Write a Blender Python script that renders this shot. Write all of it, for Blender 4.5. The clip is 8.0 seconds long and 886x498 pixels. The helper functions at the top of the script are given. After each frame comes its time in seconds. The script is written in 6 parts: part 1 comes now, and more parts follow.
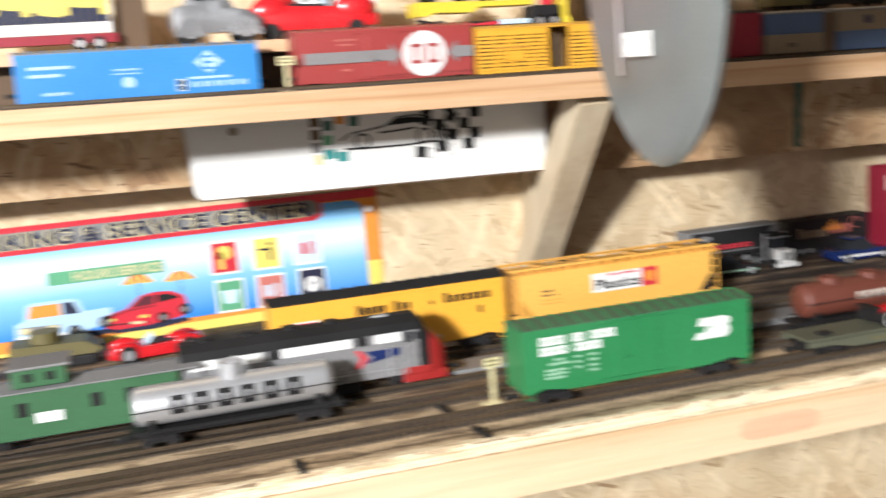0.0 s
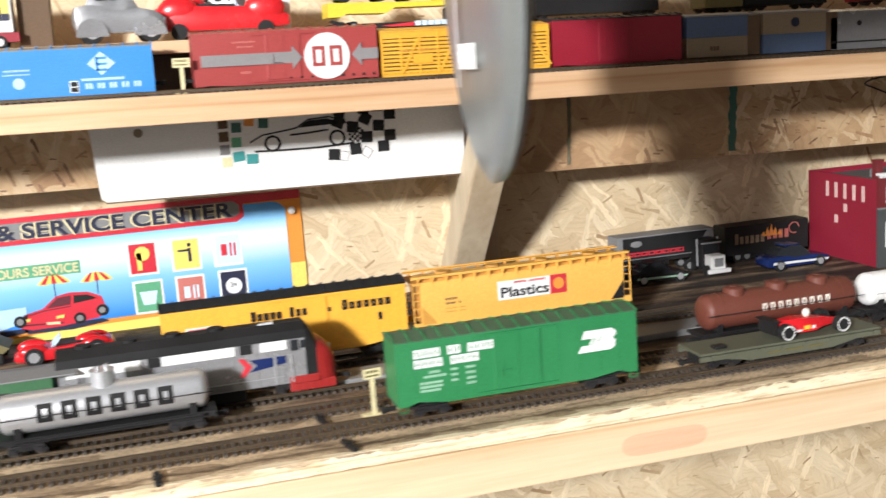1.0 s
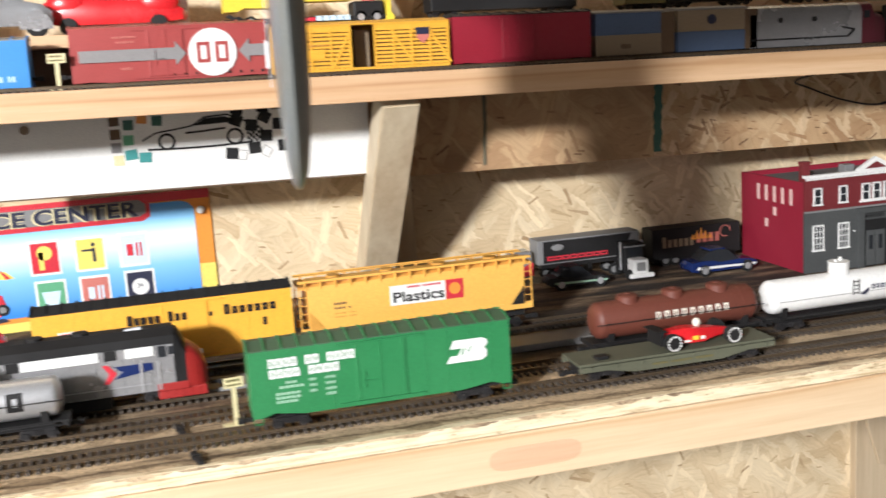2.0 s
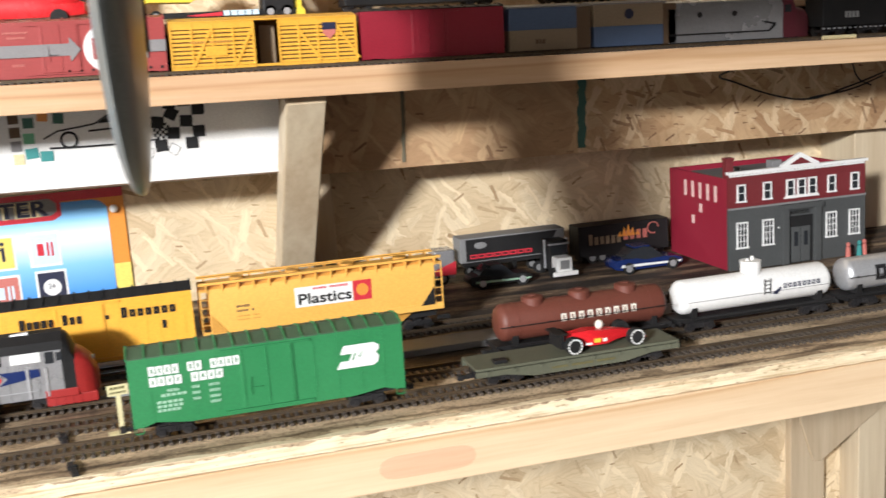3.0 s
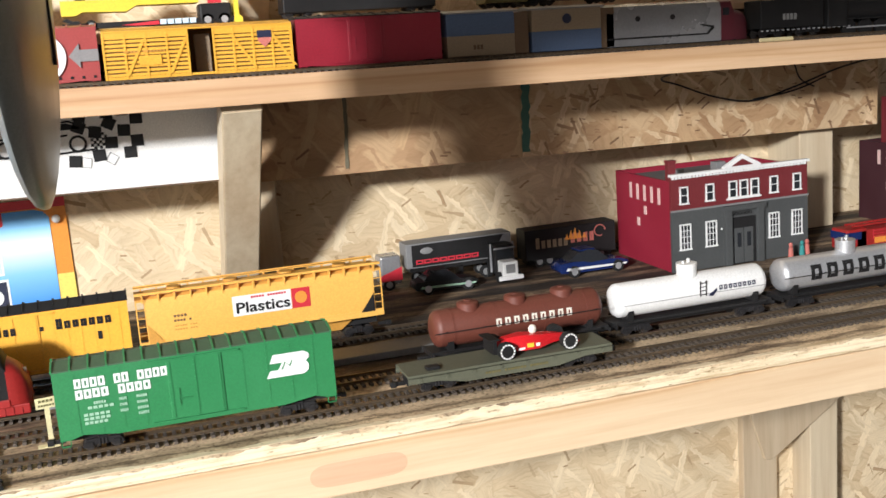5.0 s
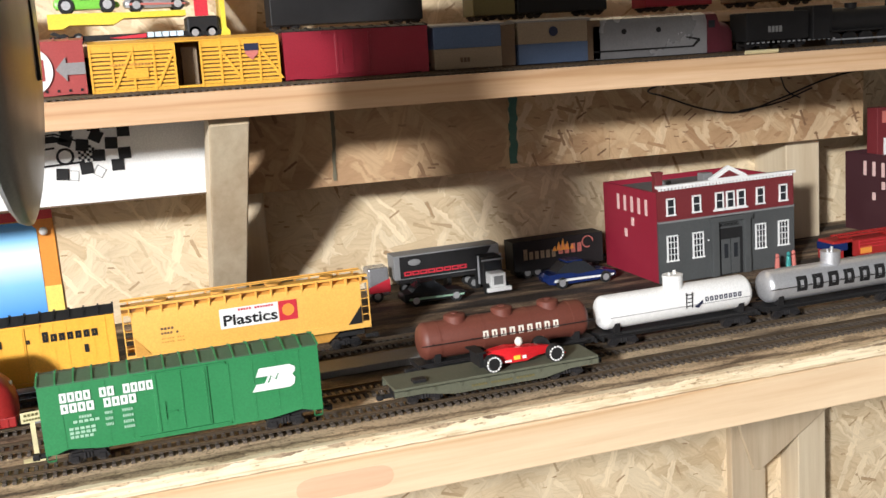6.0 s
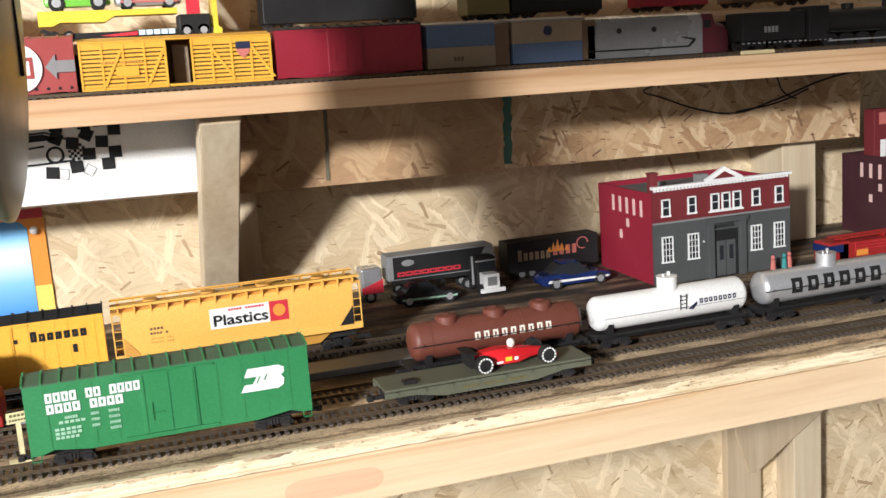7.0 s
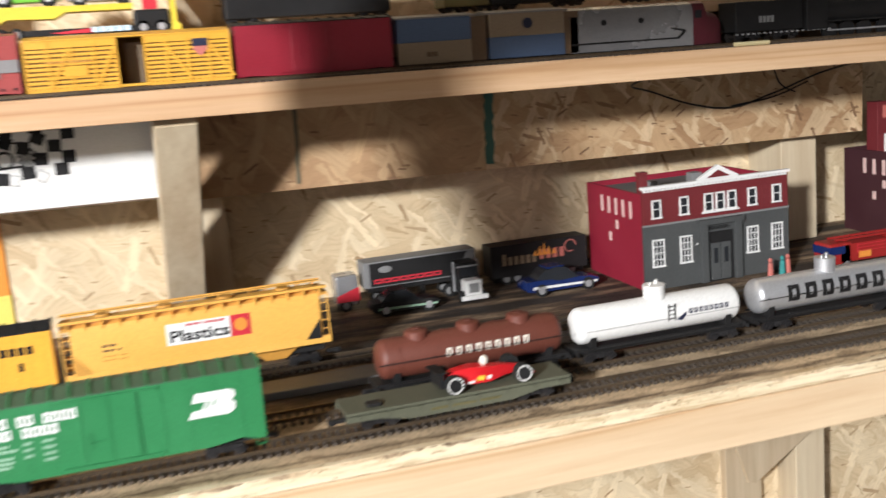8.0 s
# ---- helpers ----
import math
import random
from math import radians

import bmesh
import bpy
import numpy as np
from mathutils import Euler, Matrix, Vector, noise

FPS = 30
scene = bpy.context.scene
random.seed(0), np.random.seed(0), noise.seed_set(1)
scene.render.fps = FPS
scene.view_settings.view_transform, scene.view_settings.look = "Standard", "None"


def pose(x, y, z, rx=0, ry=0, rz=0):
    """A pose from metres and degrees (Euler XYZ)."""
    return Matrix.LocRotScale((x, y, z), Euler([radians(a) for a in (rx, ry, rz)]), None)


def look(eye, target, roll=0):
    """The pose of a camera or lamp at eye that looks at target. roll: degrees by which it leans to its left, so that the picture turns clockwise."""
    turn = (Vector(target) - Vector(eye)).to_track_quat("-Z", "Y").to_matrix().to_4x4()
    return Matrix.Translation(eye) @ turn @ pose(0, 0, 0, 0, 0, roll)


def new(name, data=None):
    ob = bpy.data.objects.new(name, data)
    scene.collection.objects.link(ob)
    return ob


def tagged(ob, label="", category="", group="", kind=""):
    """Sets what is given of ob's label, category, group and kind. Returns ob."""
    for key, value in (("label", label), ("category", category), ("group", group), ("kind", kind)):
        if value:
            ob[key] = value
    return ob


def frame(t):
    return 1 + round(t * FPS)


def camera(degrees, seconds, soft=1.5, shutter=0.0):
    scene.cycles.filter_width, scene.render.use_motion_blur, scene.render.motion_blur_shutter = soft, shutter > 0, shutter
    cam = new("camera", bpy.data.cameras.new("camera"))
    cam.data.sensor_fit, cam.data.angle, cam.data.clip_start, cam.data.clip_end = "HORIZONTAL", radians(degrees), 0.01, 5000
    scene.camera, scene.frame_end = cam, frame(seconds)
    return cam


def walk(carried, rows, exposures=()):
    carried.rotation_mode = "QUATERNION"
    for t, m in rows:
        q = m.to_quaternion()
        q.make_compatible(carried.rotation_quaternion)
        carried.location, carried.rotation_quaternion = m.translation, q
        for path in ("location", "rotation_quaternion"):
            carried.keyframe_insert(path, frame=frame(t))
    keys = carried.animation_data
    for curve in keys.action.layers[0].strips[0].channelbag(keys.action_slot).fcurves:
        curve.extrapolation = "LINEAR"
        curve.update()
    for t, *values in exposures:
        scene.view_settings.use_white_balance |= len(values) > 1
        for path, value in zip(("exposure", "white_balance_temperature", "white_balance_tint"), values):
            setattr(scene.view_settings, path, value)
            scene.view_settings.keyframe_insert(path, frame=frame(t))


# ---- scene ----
cam = camera(45.1, 8.0, shutter=1.0)
PATH = [
    (0, (-0.436, -0.682, 0.251), (0.127, 1.205, -0.097), -4.4),
    (0.2, (-0.423, -0.682, 0.253), (0.190, 1.189, -0.106), -4.45),
    (0.5, (-0.397, -0.689, 0.251), (0.194, 1.188, -0.104), -4.6),
    (0.8, (-0.362, -0.691, 0.255), (0.195, 1.195, -0.111), -4.1),
    (1, (-0.333, -0.696, 0.255), (0.192, 1.199, -0.109), -4.0),
    (1.5, (-0.27, -0.698, 0.254), (0.22, 1.206, -0.115), -3.9),
    (1.8, (-0.241, -0.695, 0.251), (0.256, 1.207, -0.119), -3.7),
    (2, (-0.223, -0.695, 0.25), (0.274, 1.206, -0.122), -3.7),
    (2.2, (-0.21, -0.696, 0.254), (0.296, 1.2, -0.131), -3.6),
    (3.3, (-0.147, -0.692, 0.25), (0.389, 1.194, -0.143), -3.9),
    (3.5, (-0.144, -0.707, 0.251), (0.392, 1.18, -0.137), -4.2),
    (4, (-0.131, -0.708, 0.253), (0.4, 1.179, -0.142), -4.5),
    (4.2, (-0.130, -0.706, 0.252), (0.418, 1.177, -0.140), -4.3),
    (4.5, (-0.128, -0.703, 0.251), (0.431, 1.176, -0.143), -4.2),
    (6, (-0.121, -0.706, 0.255), (0.463, 1.169, -0.121), -4.3),
    (6.5, (-0.119, -0.707, 0.253), (0.464, 1.17, -0.119), -4.1),
    (7, (-0.114, -0.701, 0.252), (0.473, 1.175, -0.121), -4.1),
    (7.5, (-0.102, -0.694, 0.249), (0.479, 1.183, -0.123), -4.2),
    (7.8, (-0.084, -0.677, 0.248), (0.475, 1.207, -0.126), -4.8),
    (8, (-0.069, -0.655, 0.252), (0.502, 1.222, -0.134), -4.7),
]
walk(cam, [(t, look(eye, target, roll)) for t, eye, target, roll in PATH])

# ---- light ----
world = bpy.data.worlds.new("room_air")
scene.world = world
world.use_nodes = True
world.node_tree.nodes["Background"].inputs[0].default_value = (0.9, 0.93, 1.0, 1)
world.node_tree.nodes["Background"].inputs[1].default_value = 0.007
bulb = bpy.data.lights.new("room_bulb", "POINT")
bulb.energy, bulb.shadow_soft_size, bulb.color = 1060.0, 0.16, (0.975, 0.98, 1.0)
new("room_bulb_light", bulb).location = (-2.42, -2.8, 1.18)


# ---- materials ----
def nodes_of(name):
    m = bpy.data.materials.new(name)
    m.use_nodes = True
    t = m.node_tree
    return m, t, t.nodes["Principled BSDF"]


def ramp(t, stops):
    r = t.nodes.new("ShaderNodeValToRGB")
    while len(r.color_ramp.elements) < len(stops):
        r.color_ramp.elements.new(0.5)
    for e, (p, c) in zip(r.color_ramp.elements, stops):
        e.position, e.color = p, (*c, 1)
    return r


def mapped(t, scale, rot=(0, 0, 0)):
    co, mp = t.nodes.new("ShaderNodeTexCoord"), t.nodes.new("ShaderNodeMapping")
    mp.inputs["Scale"].default_value = scale
    mp.inputs["Rotation"].default_value = rot
    t.links.new(co.outputs["Object"], mp.inputs["Vector"])
    return mp.outputs["Vector"]


def noise_tex(t, vec, scale, detail=4.0, rough=0.6):
    n = t.nodes.new("ShaderNodeTexNoise")
    n.inputs["Scale"].default_value, n.inputs["Detail"].default_value, n.inputs["Roughness"].default_value = scale, detail, rough
    t.links.new(vec, n.inputs["Vector"])
    return n.outputs["Fac"]


def bumped(t, bsdf, height, strength, distance):
    b = t.nodes.new("ShaderNodeBump")
    b.inputs["Strength"].default_value, b.inputs["Distance"].default_value = strength, distance
    t.links.new(height, b.inputs["Height"])
    t.links.new(b.outputs["Normal"], bsdf.inputs["Normal"])


def mixed(t, fac, a, b, mode="MIX"):
    m = t.nodes.new("ShaderNodeMix")
    m.data_type, m.blend_type = "RGBA", mode
    for sock, v in ((m.inputs["Factor"], fac), (m.inputs[6], a), (m.inputs[7], b)):
        if hasattr(v, "is_linked"):
            t.links.new(v, sock)
        else:
            sock.default_value = v if isinstance(v, float) else (*v, 1)
    return m.outputs[2]


def paint(name, color, rough=0.45, metal=0.0, wear=0.12, grain=700.0, bump=0.05):
    """Moulded or painted model surface: slight mottling at two scales, dust and a fine relief."""
    m, t, b = nodes_of(name)
    v = mapped(t, (1, 1, 1))
    big, small = noise_tex(t, v, 22.0), noise_tex(t, v, grain, 2.0)
    dark = tuple(c * (1 - wear) for c in color)
    dusty = tuple(min(1.0, c * (1 + wear * 0.6) + 0.012) for c in color)
    c1 = mixed(t, big, dark, dusty)
    r = ramp(t, [(0.35, (0.9, 0.9, 0.9)), (0.65, (1.04, 1.04, 1.04))])
    t.links.new(small, r.inputs[0])
    t.links.new(mixed(t, 1.0, c1, r.outputs[0], "MULTIPLY"), b.inputs["Base Color"])
    rr = t.nodes.new("ShaderNodeMapRange")
    rr.inputs["To Min"].default_value, rr.inputs["To Max"].default_value = max(0.05, rough - 0.1), min(1, rough + 0.15)
    t.links.new(big, rr.inputs["Value"])
    t.links.new(rr.outputs[0], b.inputs["Roughness"])
    b.inputs["Metallic"].default_value = metal
    b.inputs["Specular IOR Level"].default_value = 0.2 if max(color) < 0.03 else 0.5
    bumped(t, b, small, bump, 0.0004)
    return m


def lumber(name, light, dark, along="x"):
    """Planed softwood with grain running along one axis."""
    m, t, b = nodes_of(name)
    s = {"x": (3, 60, 60), "z": (60, 60, 3), "y": (60, 3, 60)}[along]
    v = mapped(t, s)
    wide = {"x": (1.2, 18, 18), "z": (18, 18, 1.2), "y": (18, 1.2, 18)}[along]
    g1, g2 = noise_tex(t, v, 2.2, 6.0, 0.65), noise_tex(t, mapped(t, wide), 1.6, 3.0)
    r = ramp(t, [(0.3, dark), (0.48, tuple((a + c) / 2 for a, c in zip(light, dark))), (0.7, light)])
    t.links.new(g1, r.inputs[0])
    r2 = ramp(t, [(0.3, (0.86, 0.80, 0.74)), (0.65, (1.03, 1.02, 1.0))])
    t.links.new(g2, r2.inputs[0])
    col = mixed(t, 1.0, r.outputs[0], r2.outputs[0], "MULTIPLY")
    if along == "x":
        r3 = ramp(t, [(0.44, (1, 1, 1)), (0.485, (0.95, 0.91, 0.86)), (0.50, (0.82, 0.71, 0.60)), (0.515, (0.96, 0.93, 0.90)), (0.56, (1, 1, 1))])
        t.links.new(noise_tex(t, mapped(t, (0.7, 24, 24)), 1.0, 2.0, 0.4), r3.inputs[0])
        col = mixed(t, 1.0, col, r3.outputs[0], "MULTIPLY")
    t.links.new(col, b.inputs["Base Color"])
    b.inputs["Roughness"].default_value = 0.62
    bumped(t, b, g1, 0.25, 0.0006)
    return m


def strandboard(name, tones, dark, grime=0.0, size=1.0, seed=0.0, slivers=0.13):
    """Oriented strand board: long torn strands pressed over one another at all angles, with loose dark slivers and pale wisps."""
    m, t, b = nodes_of(name)
    tc = t.nodes.new("ShaderNodeTexCoord")
    off = tc.outputs["Object"]
    torn = None
    for scale, amount in ((170.0, 0.0028), (14.0, 0.030), (85.0, 0.007)):
        fray = t.nodes.new("ShaderNodeTexNoise")
        fray.inputs["Scale"].default_value = scale
        fray.inputs["Detail"].default_value = 5.0
        t.links.new(tc.outputs["Object"], fray.inputs["Vector"])
        add = t.nodes.new("ShaderNodeVectorMath")
        add.operation = "MULTIPLY_ADD"
        add.inputs[1].default_value = (amount, 0.0, amount)
        t.links.new(fray.outputs["Color"], add.inputs[0])
        t.links.new(off, add.inputs[2])
        off = add.outputs[0]
        torn = torn or off

    def turned(angle, sx, sz, k, plain=False):
        mp = t.nodes.new("ShaderNodeMapping")
        mp.vector_type = "TEXTURE"
        mp.inputs["Location"].default_value = (0.137 * k + seed, 0.0, 0.091 * k)
        mp.inputs["Rotation"].default_value = (0.0, math.radians(angle), 0.0)
        mp.inputs["Scale"].default_value = (sx * size, 40.0, sz * size)
        t.links.new(torn if plain else off, mp.inputs["Vector"])
        return mp.outputs[0]

    sliver = [(0.0, dark), (0.5, tuple((p + q) / 2 for p, q in zip(dark, tones[0][1]))), (1.0, tones[0][1])]
    wisp = [(0.0, tones[-1][1]), (1.0, tuple(min(0.9, 1.13 * c) for c in tones[-1][1]))]
    # angle, length, width, how far a strand reaches, share of strands that show, tones
    layers = ((14, 0.110, 0.034, 9.0, 1.0, tones), (-42, 0.100, 0.028, 0.46, 0.75, tones), (66, 0.095, 0.026, 0.44, 0.7, tones), (-12, 0.115, 0.022, 0.44, 0.7, tones), (36, 0.085, 0.018, 0.42, 0.6, tones),
              (-70, 0.080, 0.013, 0.38, 0.35, wisp), (48, 0.070, 0.007, 0.36, 0.30, wisp), (18, 0.040, 0.0062, 0.34, slivers, sliver), (-33, 0.024, 0.0040, 0.30, slivers, sliver), (68, 0.034, 0.0052, 0.32, slivers, sliver), (5, 0.012, 0.0030, 0.30, slivers * 1.3, sliver))
    col, height = None, None
    for k, (angle, sx, sz, reach, share, colours) in enumerate(layers):
        v = turned(angle, sx, sz, k, k > 6)
        vo = t.nodes.new("ShaderNodeTexVoronoi")
        vo.distance = "CHEBYCHEV"
        vo.inputs["Scale"].default_value = 1.0
        t.links.new(v, vo.inputs["Vector"])
        sep = t.nodes.new("ShaderNodeSeparateColor")
        t.links.new(vo.outputs["Color"], sep.inputs[0])
        r = ramp(t, colours)
        t.links.new(sep.outputs[0], r.inputs[0])
        grain = noise_tex(t, turned(angle, 0.06, 0.0026, k + 3), 1.0, 4.0, 0.65)
        rg = ramp(t, [(0.3, (0.80, 0.76, 0.71)), (0.5, (0.97, 0.965, 0.96)), (0.7, (1.07, 1.07, 1.07))])
        t.links.new(grain, rg.inputs[0])
        c = mixed(t, 1.0, r.outputs[0], rg.outputs[0], "MULTIPLY")
        if k == 0:
            col, height = c, sep.outputs[1]
            continue
        rim = ramp(t, [(reach - 0.05, (1, 1, 1)), (reach - 0.004, (0.87, 0.83, 0.78))])
        t.links.new(vo.outputs["Distance"], rim.inputs[0])
        c = mixed(t, 1.0, c, rim.outputs[0], "MULTIPLY")
        inside = ramp(t, [(reach - 0.03, (1, 1, 1)), (reach, (0, 0, 0))])
        t.links.new(vo.outputs["Distance"], inside.inputs[0])
        pick = ramp(t, [(1 - share - 0.01, (0, 0, 0)), (1 - share + 0.005, (1, 1, 1))])
        t.links.new(sep.outputs[2], pick.inputs[0])
        both = mixed(t, 1.0, inside.outputs[0], pick.outputs[0], "MULTIPLY")
        col = mixed(t, both, col, c)
        height = mixed(t, both, height, sep.outputs[1])
    blot = noise_tex(t, tc.outputs["Object"], 9.0, 5.0)
    rb = ramp(t, [(0.35, (1 - grime, 1 - grime * 1.05, 1 - grime * 1.1)), (0.6, (1, 1, 1))])
    t.links.new(blot, rb.inputs[0])
    t.links.new(mixed(t, 1.0, col, rb.outputs[0], "MULTIPLY"), b.inputs["Base Color"])
    b.inputs["Roughness"].default_value = 0.7
    bumped(t, b, height, 0.3, 0.0010)
    return m


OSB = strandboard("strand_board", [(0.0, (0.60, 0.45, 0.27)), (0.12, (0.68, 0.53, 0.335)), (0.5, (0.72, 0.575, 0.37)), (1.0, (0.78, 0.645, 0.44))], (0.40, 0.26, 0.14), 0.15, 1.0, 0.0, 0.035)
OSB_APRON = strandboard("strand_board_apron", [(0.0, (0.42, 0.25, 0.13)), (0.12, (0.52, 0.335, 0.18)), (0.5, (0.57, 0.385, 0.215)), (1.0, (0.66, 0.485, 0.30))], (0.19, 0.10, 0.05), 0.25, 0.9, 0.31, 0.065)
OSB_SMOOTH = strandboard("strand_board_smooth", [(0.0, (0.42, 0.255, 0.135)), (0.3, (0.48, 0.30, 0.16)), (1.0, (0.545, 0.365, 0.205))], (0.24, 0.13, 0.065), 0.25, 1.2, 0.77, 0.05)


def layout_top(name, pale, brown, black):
    """Worn strand board deck: stained, with pale bare patches, streaks and fine grit; shade is painted in at the rear.
    """
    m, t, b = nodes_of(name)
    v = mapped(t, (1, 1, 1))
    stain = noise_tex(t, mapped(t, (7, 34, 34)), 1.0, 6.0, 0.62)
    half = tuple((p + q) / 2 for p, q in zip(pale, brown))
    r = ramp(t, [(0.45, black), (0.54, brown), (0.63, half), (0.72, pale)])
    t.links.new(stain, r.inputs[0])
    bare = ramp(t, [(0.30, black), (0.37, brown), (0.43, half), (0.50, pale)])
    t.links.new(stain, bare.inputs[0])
    # mask on y: beyond the front tracks the colour darkens to imitate shade
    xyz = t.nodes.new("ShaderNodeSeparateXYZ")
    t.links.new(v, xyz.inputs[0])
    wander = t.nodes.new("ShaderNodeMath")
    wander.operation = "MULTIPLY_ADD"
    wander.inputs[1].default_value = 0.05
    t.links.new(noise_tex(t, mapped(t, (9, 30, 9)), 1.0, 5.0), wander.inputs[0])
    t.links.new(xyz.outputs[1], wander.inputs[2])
    rear_shade = ramp(t, [(0.085, (0, 0, 0)), (0.125, (1, 1, 1))])
    t.links.new(wander.outputs[0], rear_shade.inputs[0])
    base = mixed(t, rear_shade.outputs[0], bare.outputs[0], r.outputs[0])
    thin = t.nodes.new("ShaderNodeMath")
    thin.operation = "MULTIPLY_ADD"
    thin.inputs[1].default_value = 0.022
    t.links.new(noise_tex(t, mapped(t, (22, 60, 22)), 1.0, 6.0, 0.7), thin.inputs[0])
    t.links.new(xyz.outputs[1], thin.inputs[2])
    smear = ramp(t, [(0.0, (1, 1, 1)), (0.0012, (0.22, 0.18, 0.15)), (0.0038, (0.28, 0.24, 0.2)), (0.0065, (1, 1, 1))])
    shift = t.nodes.new("ShaderNodeMath")
    shift.operation = "ADD"
    shift.inputs[1].default_value = 0.006
    t.links.new(thin.outputs[0], shift.inputs[0])
    t.links.new(shift.outputs[0], smear.inputs[0])
    base = mixed(t, 1.0, base, smear.outputs[0], "MULTIPLY")
    flake = t.nodes.new("ShaderNodeTexVoronoi")
    flake.inputs["Scale"].default_value = 1.0
    t.links.new(mapped(t, (30, 95, 30), (0, 0, 0.5)), flake.inputs["Vector"])
    sep = t.nodes.new("ShaderNodeSeparateColor")
    t.links.new(flake.outputs["Color"], sep.inputs[0])
    rf = ramp(t, [(0.0, (0.55, 0.5, 0.45)), (0.3, (0.9, 0.88, 0.86)), (1.0, (1.2, 1.18, 1.14))])
    t.links.new(sep.outputs[0], rf.inputs[0])
    c = mixed(t, 1.0, base, rf.outputs[0], "MULTIPLY")
    grit = noise_tex(t, v, 420.0, 3.0, 0.7)
    rg = ramp(t, [(0.34, (0.35, 0.3, 0.26)), (0.47, (1, 1, 1)), (0.62, (1, 1, 1)), (0.72, (1.7, 1.65, 1.55))])
    t.links.new(grit, rg.inputs[0])
    t.links.new(mixed(t, 1.0, c, rg.outputs[0], "MULTIPLY"), b.inputs["Base Color"])
    b.inputs["Roughness"].default_value = 0.75
    bumped(t, b, grit, 0.5, 0.001)
    return m


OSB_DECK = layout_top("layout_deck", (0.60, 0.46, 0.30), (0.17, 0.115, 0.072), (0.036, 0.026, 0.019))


def sawn(name, light, mid, dark):
    """Sawn edge of a strand board: layered torn fibres with dark pits."""
    m, t, b = nodes_of(name)
    fibre = noise_tex(t, mapped(t, (26, 150, 240)), 1.0, 6.0, 0.7)
    r = ramp(t, [(0.28, dark), (0.40, mid), (0.52, light), (0.8, tuple(min(0.9, 1.08 * c) for c in light))])
    t.links.new(fibre, r.inputs[0])
    layer = noise_tex(t, mapped(t, (5, 40, 330)), 1.0, 4.0, 0.6)
    r2 = ramp(t, [(0.36, (0.74, 0.66, 0.56)), (0.5, (1, 1, 1))])
    t.links.new(layer, r2.inputs[0])
    pit = noise_tex(t, mapped(t, (140, 300, 300)), 1.0, 2.0)
    r3 = ramp(t, [(0.27, (0.45, 0.36, 0.26)), (0.36, (1, 1, 1))])
    t.links.new(pit, r3.inputs[0])
    c = mixed(t, 1.0, r.outputs[0], r2.outputs[0], "MULTIPLY")
    t.links.new(mixed(t, 1.0, c, r3.outputs[0], "MULTIPLY"), b.inputs["Base Color"])
    b.inputs["Roughness"].default_value = 0.8
    bumped(t, b, fibre, 0.7, 0.0015)
    return m


OSB_EDGE = sawn("sawn_board_edge", (0.82, 0.70, 0.49), (0.70, 0.56, 0.36), (0.42, 0.30, 0.17))
PINE = lumber("planed_pine", (0.82, 0.66, 0.455), (0.72, 0.53, 0.34))
KNOT = lumber("pine_knot", (0.76, 0.53, 0.36), (0.66, 0.42, 0.27))
PINE_RED = lumber("planed_fir", (0.76, 0.54, 0.345), (0.64, 0.41, 0.235))
STUD = lumber("stud_lumber", (0.66, 0.57, 0.42), (0.55, 0.45, 0.31), "z")
BROWNWOOD = lumber("brown_lumber", (0.56, 0.46, 0.33), (0.46, 0.37, 0.25), "z")
BOARD = paint("white_board", (0.80, 0.79, 0.76), 0.5, 0, 0.05)
WALLPAINT = paint("room_wall_paint", (0.11, 0.098, 0.088), 0.8)
CONCRETE = paint("concrete_floor", (0.12, 0.112, 0.104), 0.85, 0, 0.25)
TIE = paint("tie_plastic", (0.078, 0.060, 0.045), 0.7, 0, 0.3)
RAIL = paint("rail_steel", (0.20, 0.15, 0.10), 0.38, 0.75, 0.3)
BLACK = paint("black_plastic", (0.013, 0.0125, 0.013), 0.5, 0, 0.3)
TRUCKGREY = paint("truck_black", (0.013, 0.012, 0.013), 0.6, 0, 0.3)
WHEEL = paint("wheel_steel", (0.05, 0.042, 0.038), 0.45, 0.5)
GREEN = paint("cascade_green", (0.020, 0.205, 0.066), 0.42, 0, 0.12)
GREEN_ROOF = paint("green_roof_weathered", (0.055, 0.115, 0.06), 0.6, 0, 0.3)
WHITE = paint("white_print", (0.82, 0.82, 0.80), 0.45, 0, 0.03, 700.0, 0.008)
DULLWHITE = paint("worn_white_print", (0.34, 0.55, 0.40), 0.55, 0, 0.2)
YELLOW = paint("hopper_yellow", (0.86, 0.46, 0.095), 0.42, 0, 0.08)
YELLOW_D = paint("hopper_yellow_dark", (0.62, 0.30, 0.05), 0.5, 0, 0.15)
ORANGE = paint("reefer_yellow", (0.88, 0.44, 0.045), 0.42, 0, 0.08)
STOCK = paint("stock_car_yellow", (0.78, 0.40, 0.035), 0.45, 0, 0.08)
STOCK_IN = paint("stock_car_gap_shade", (0.22, 0.11, 0.02), 0.7)
REDBROWN = paint("oxide_red", (0.34, 0.042, 0.038), 0.45, 0, 0.1)
GREYBAND = paint("grey_band", (0.23, 0.22, 0.22), 0.5)
DARKRED = paint("deep_red", (0.28, 0.008, 0.024), 0.4, 0, 0.15)
BLUE = paint("bright_blue", (0.03, 0.24, 0.62), 0.4, 0, 0.08)
LTBLUE = paint("pale_print", (0.45, 0.66, 0.88), 0.5)
DKBLUE = paint("slate_blue", (0.075, 0.115, 0.20), 0.5)
TAN = paint("tan_plastic", (0.26, 0.19, 0.12), 0.6)
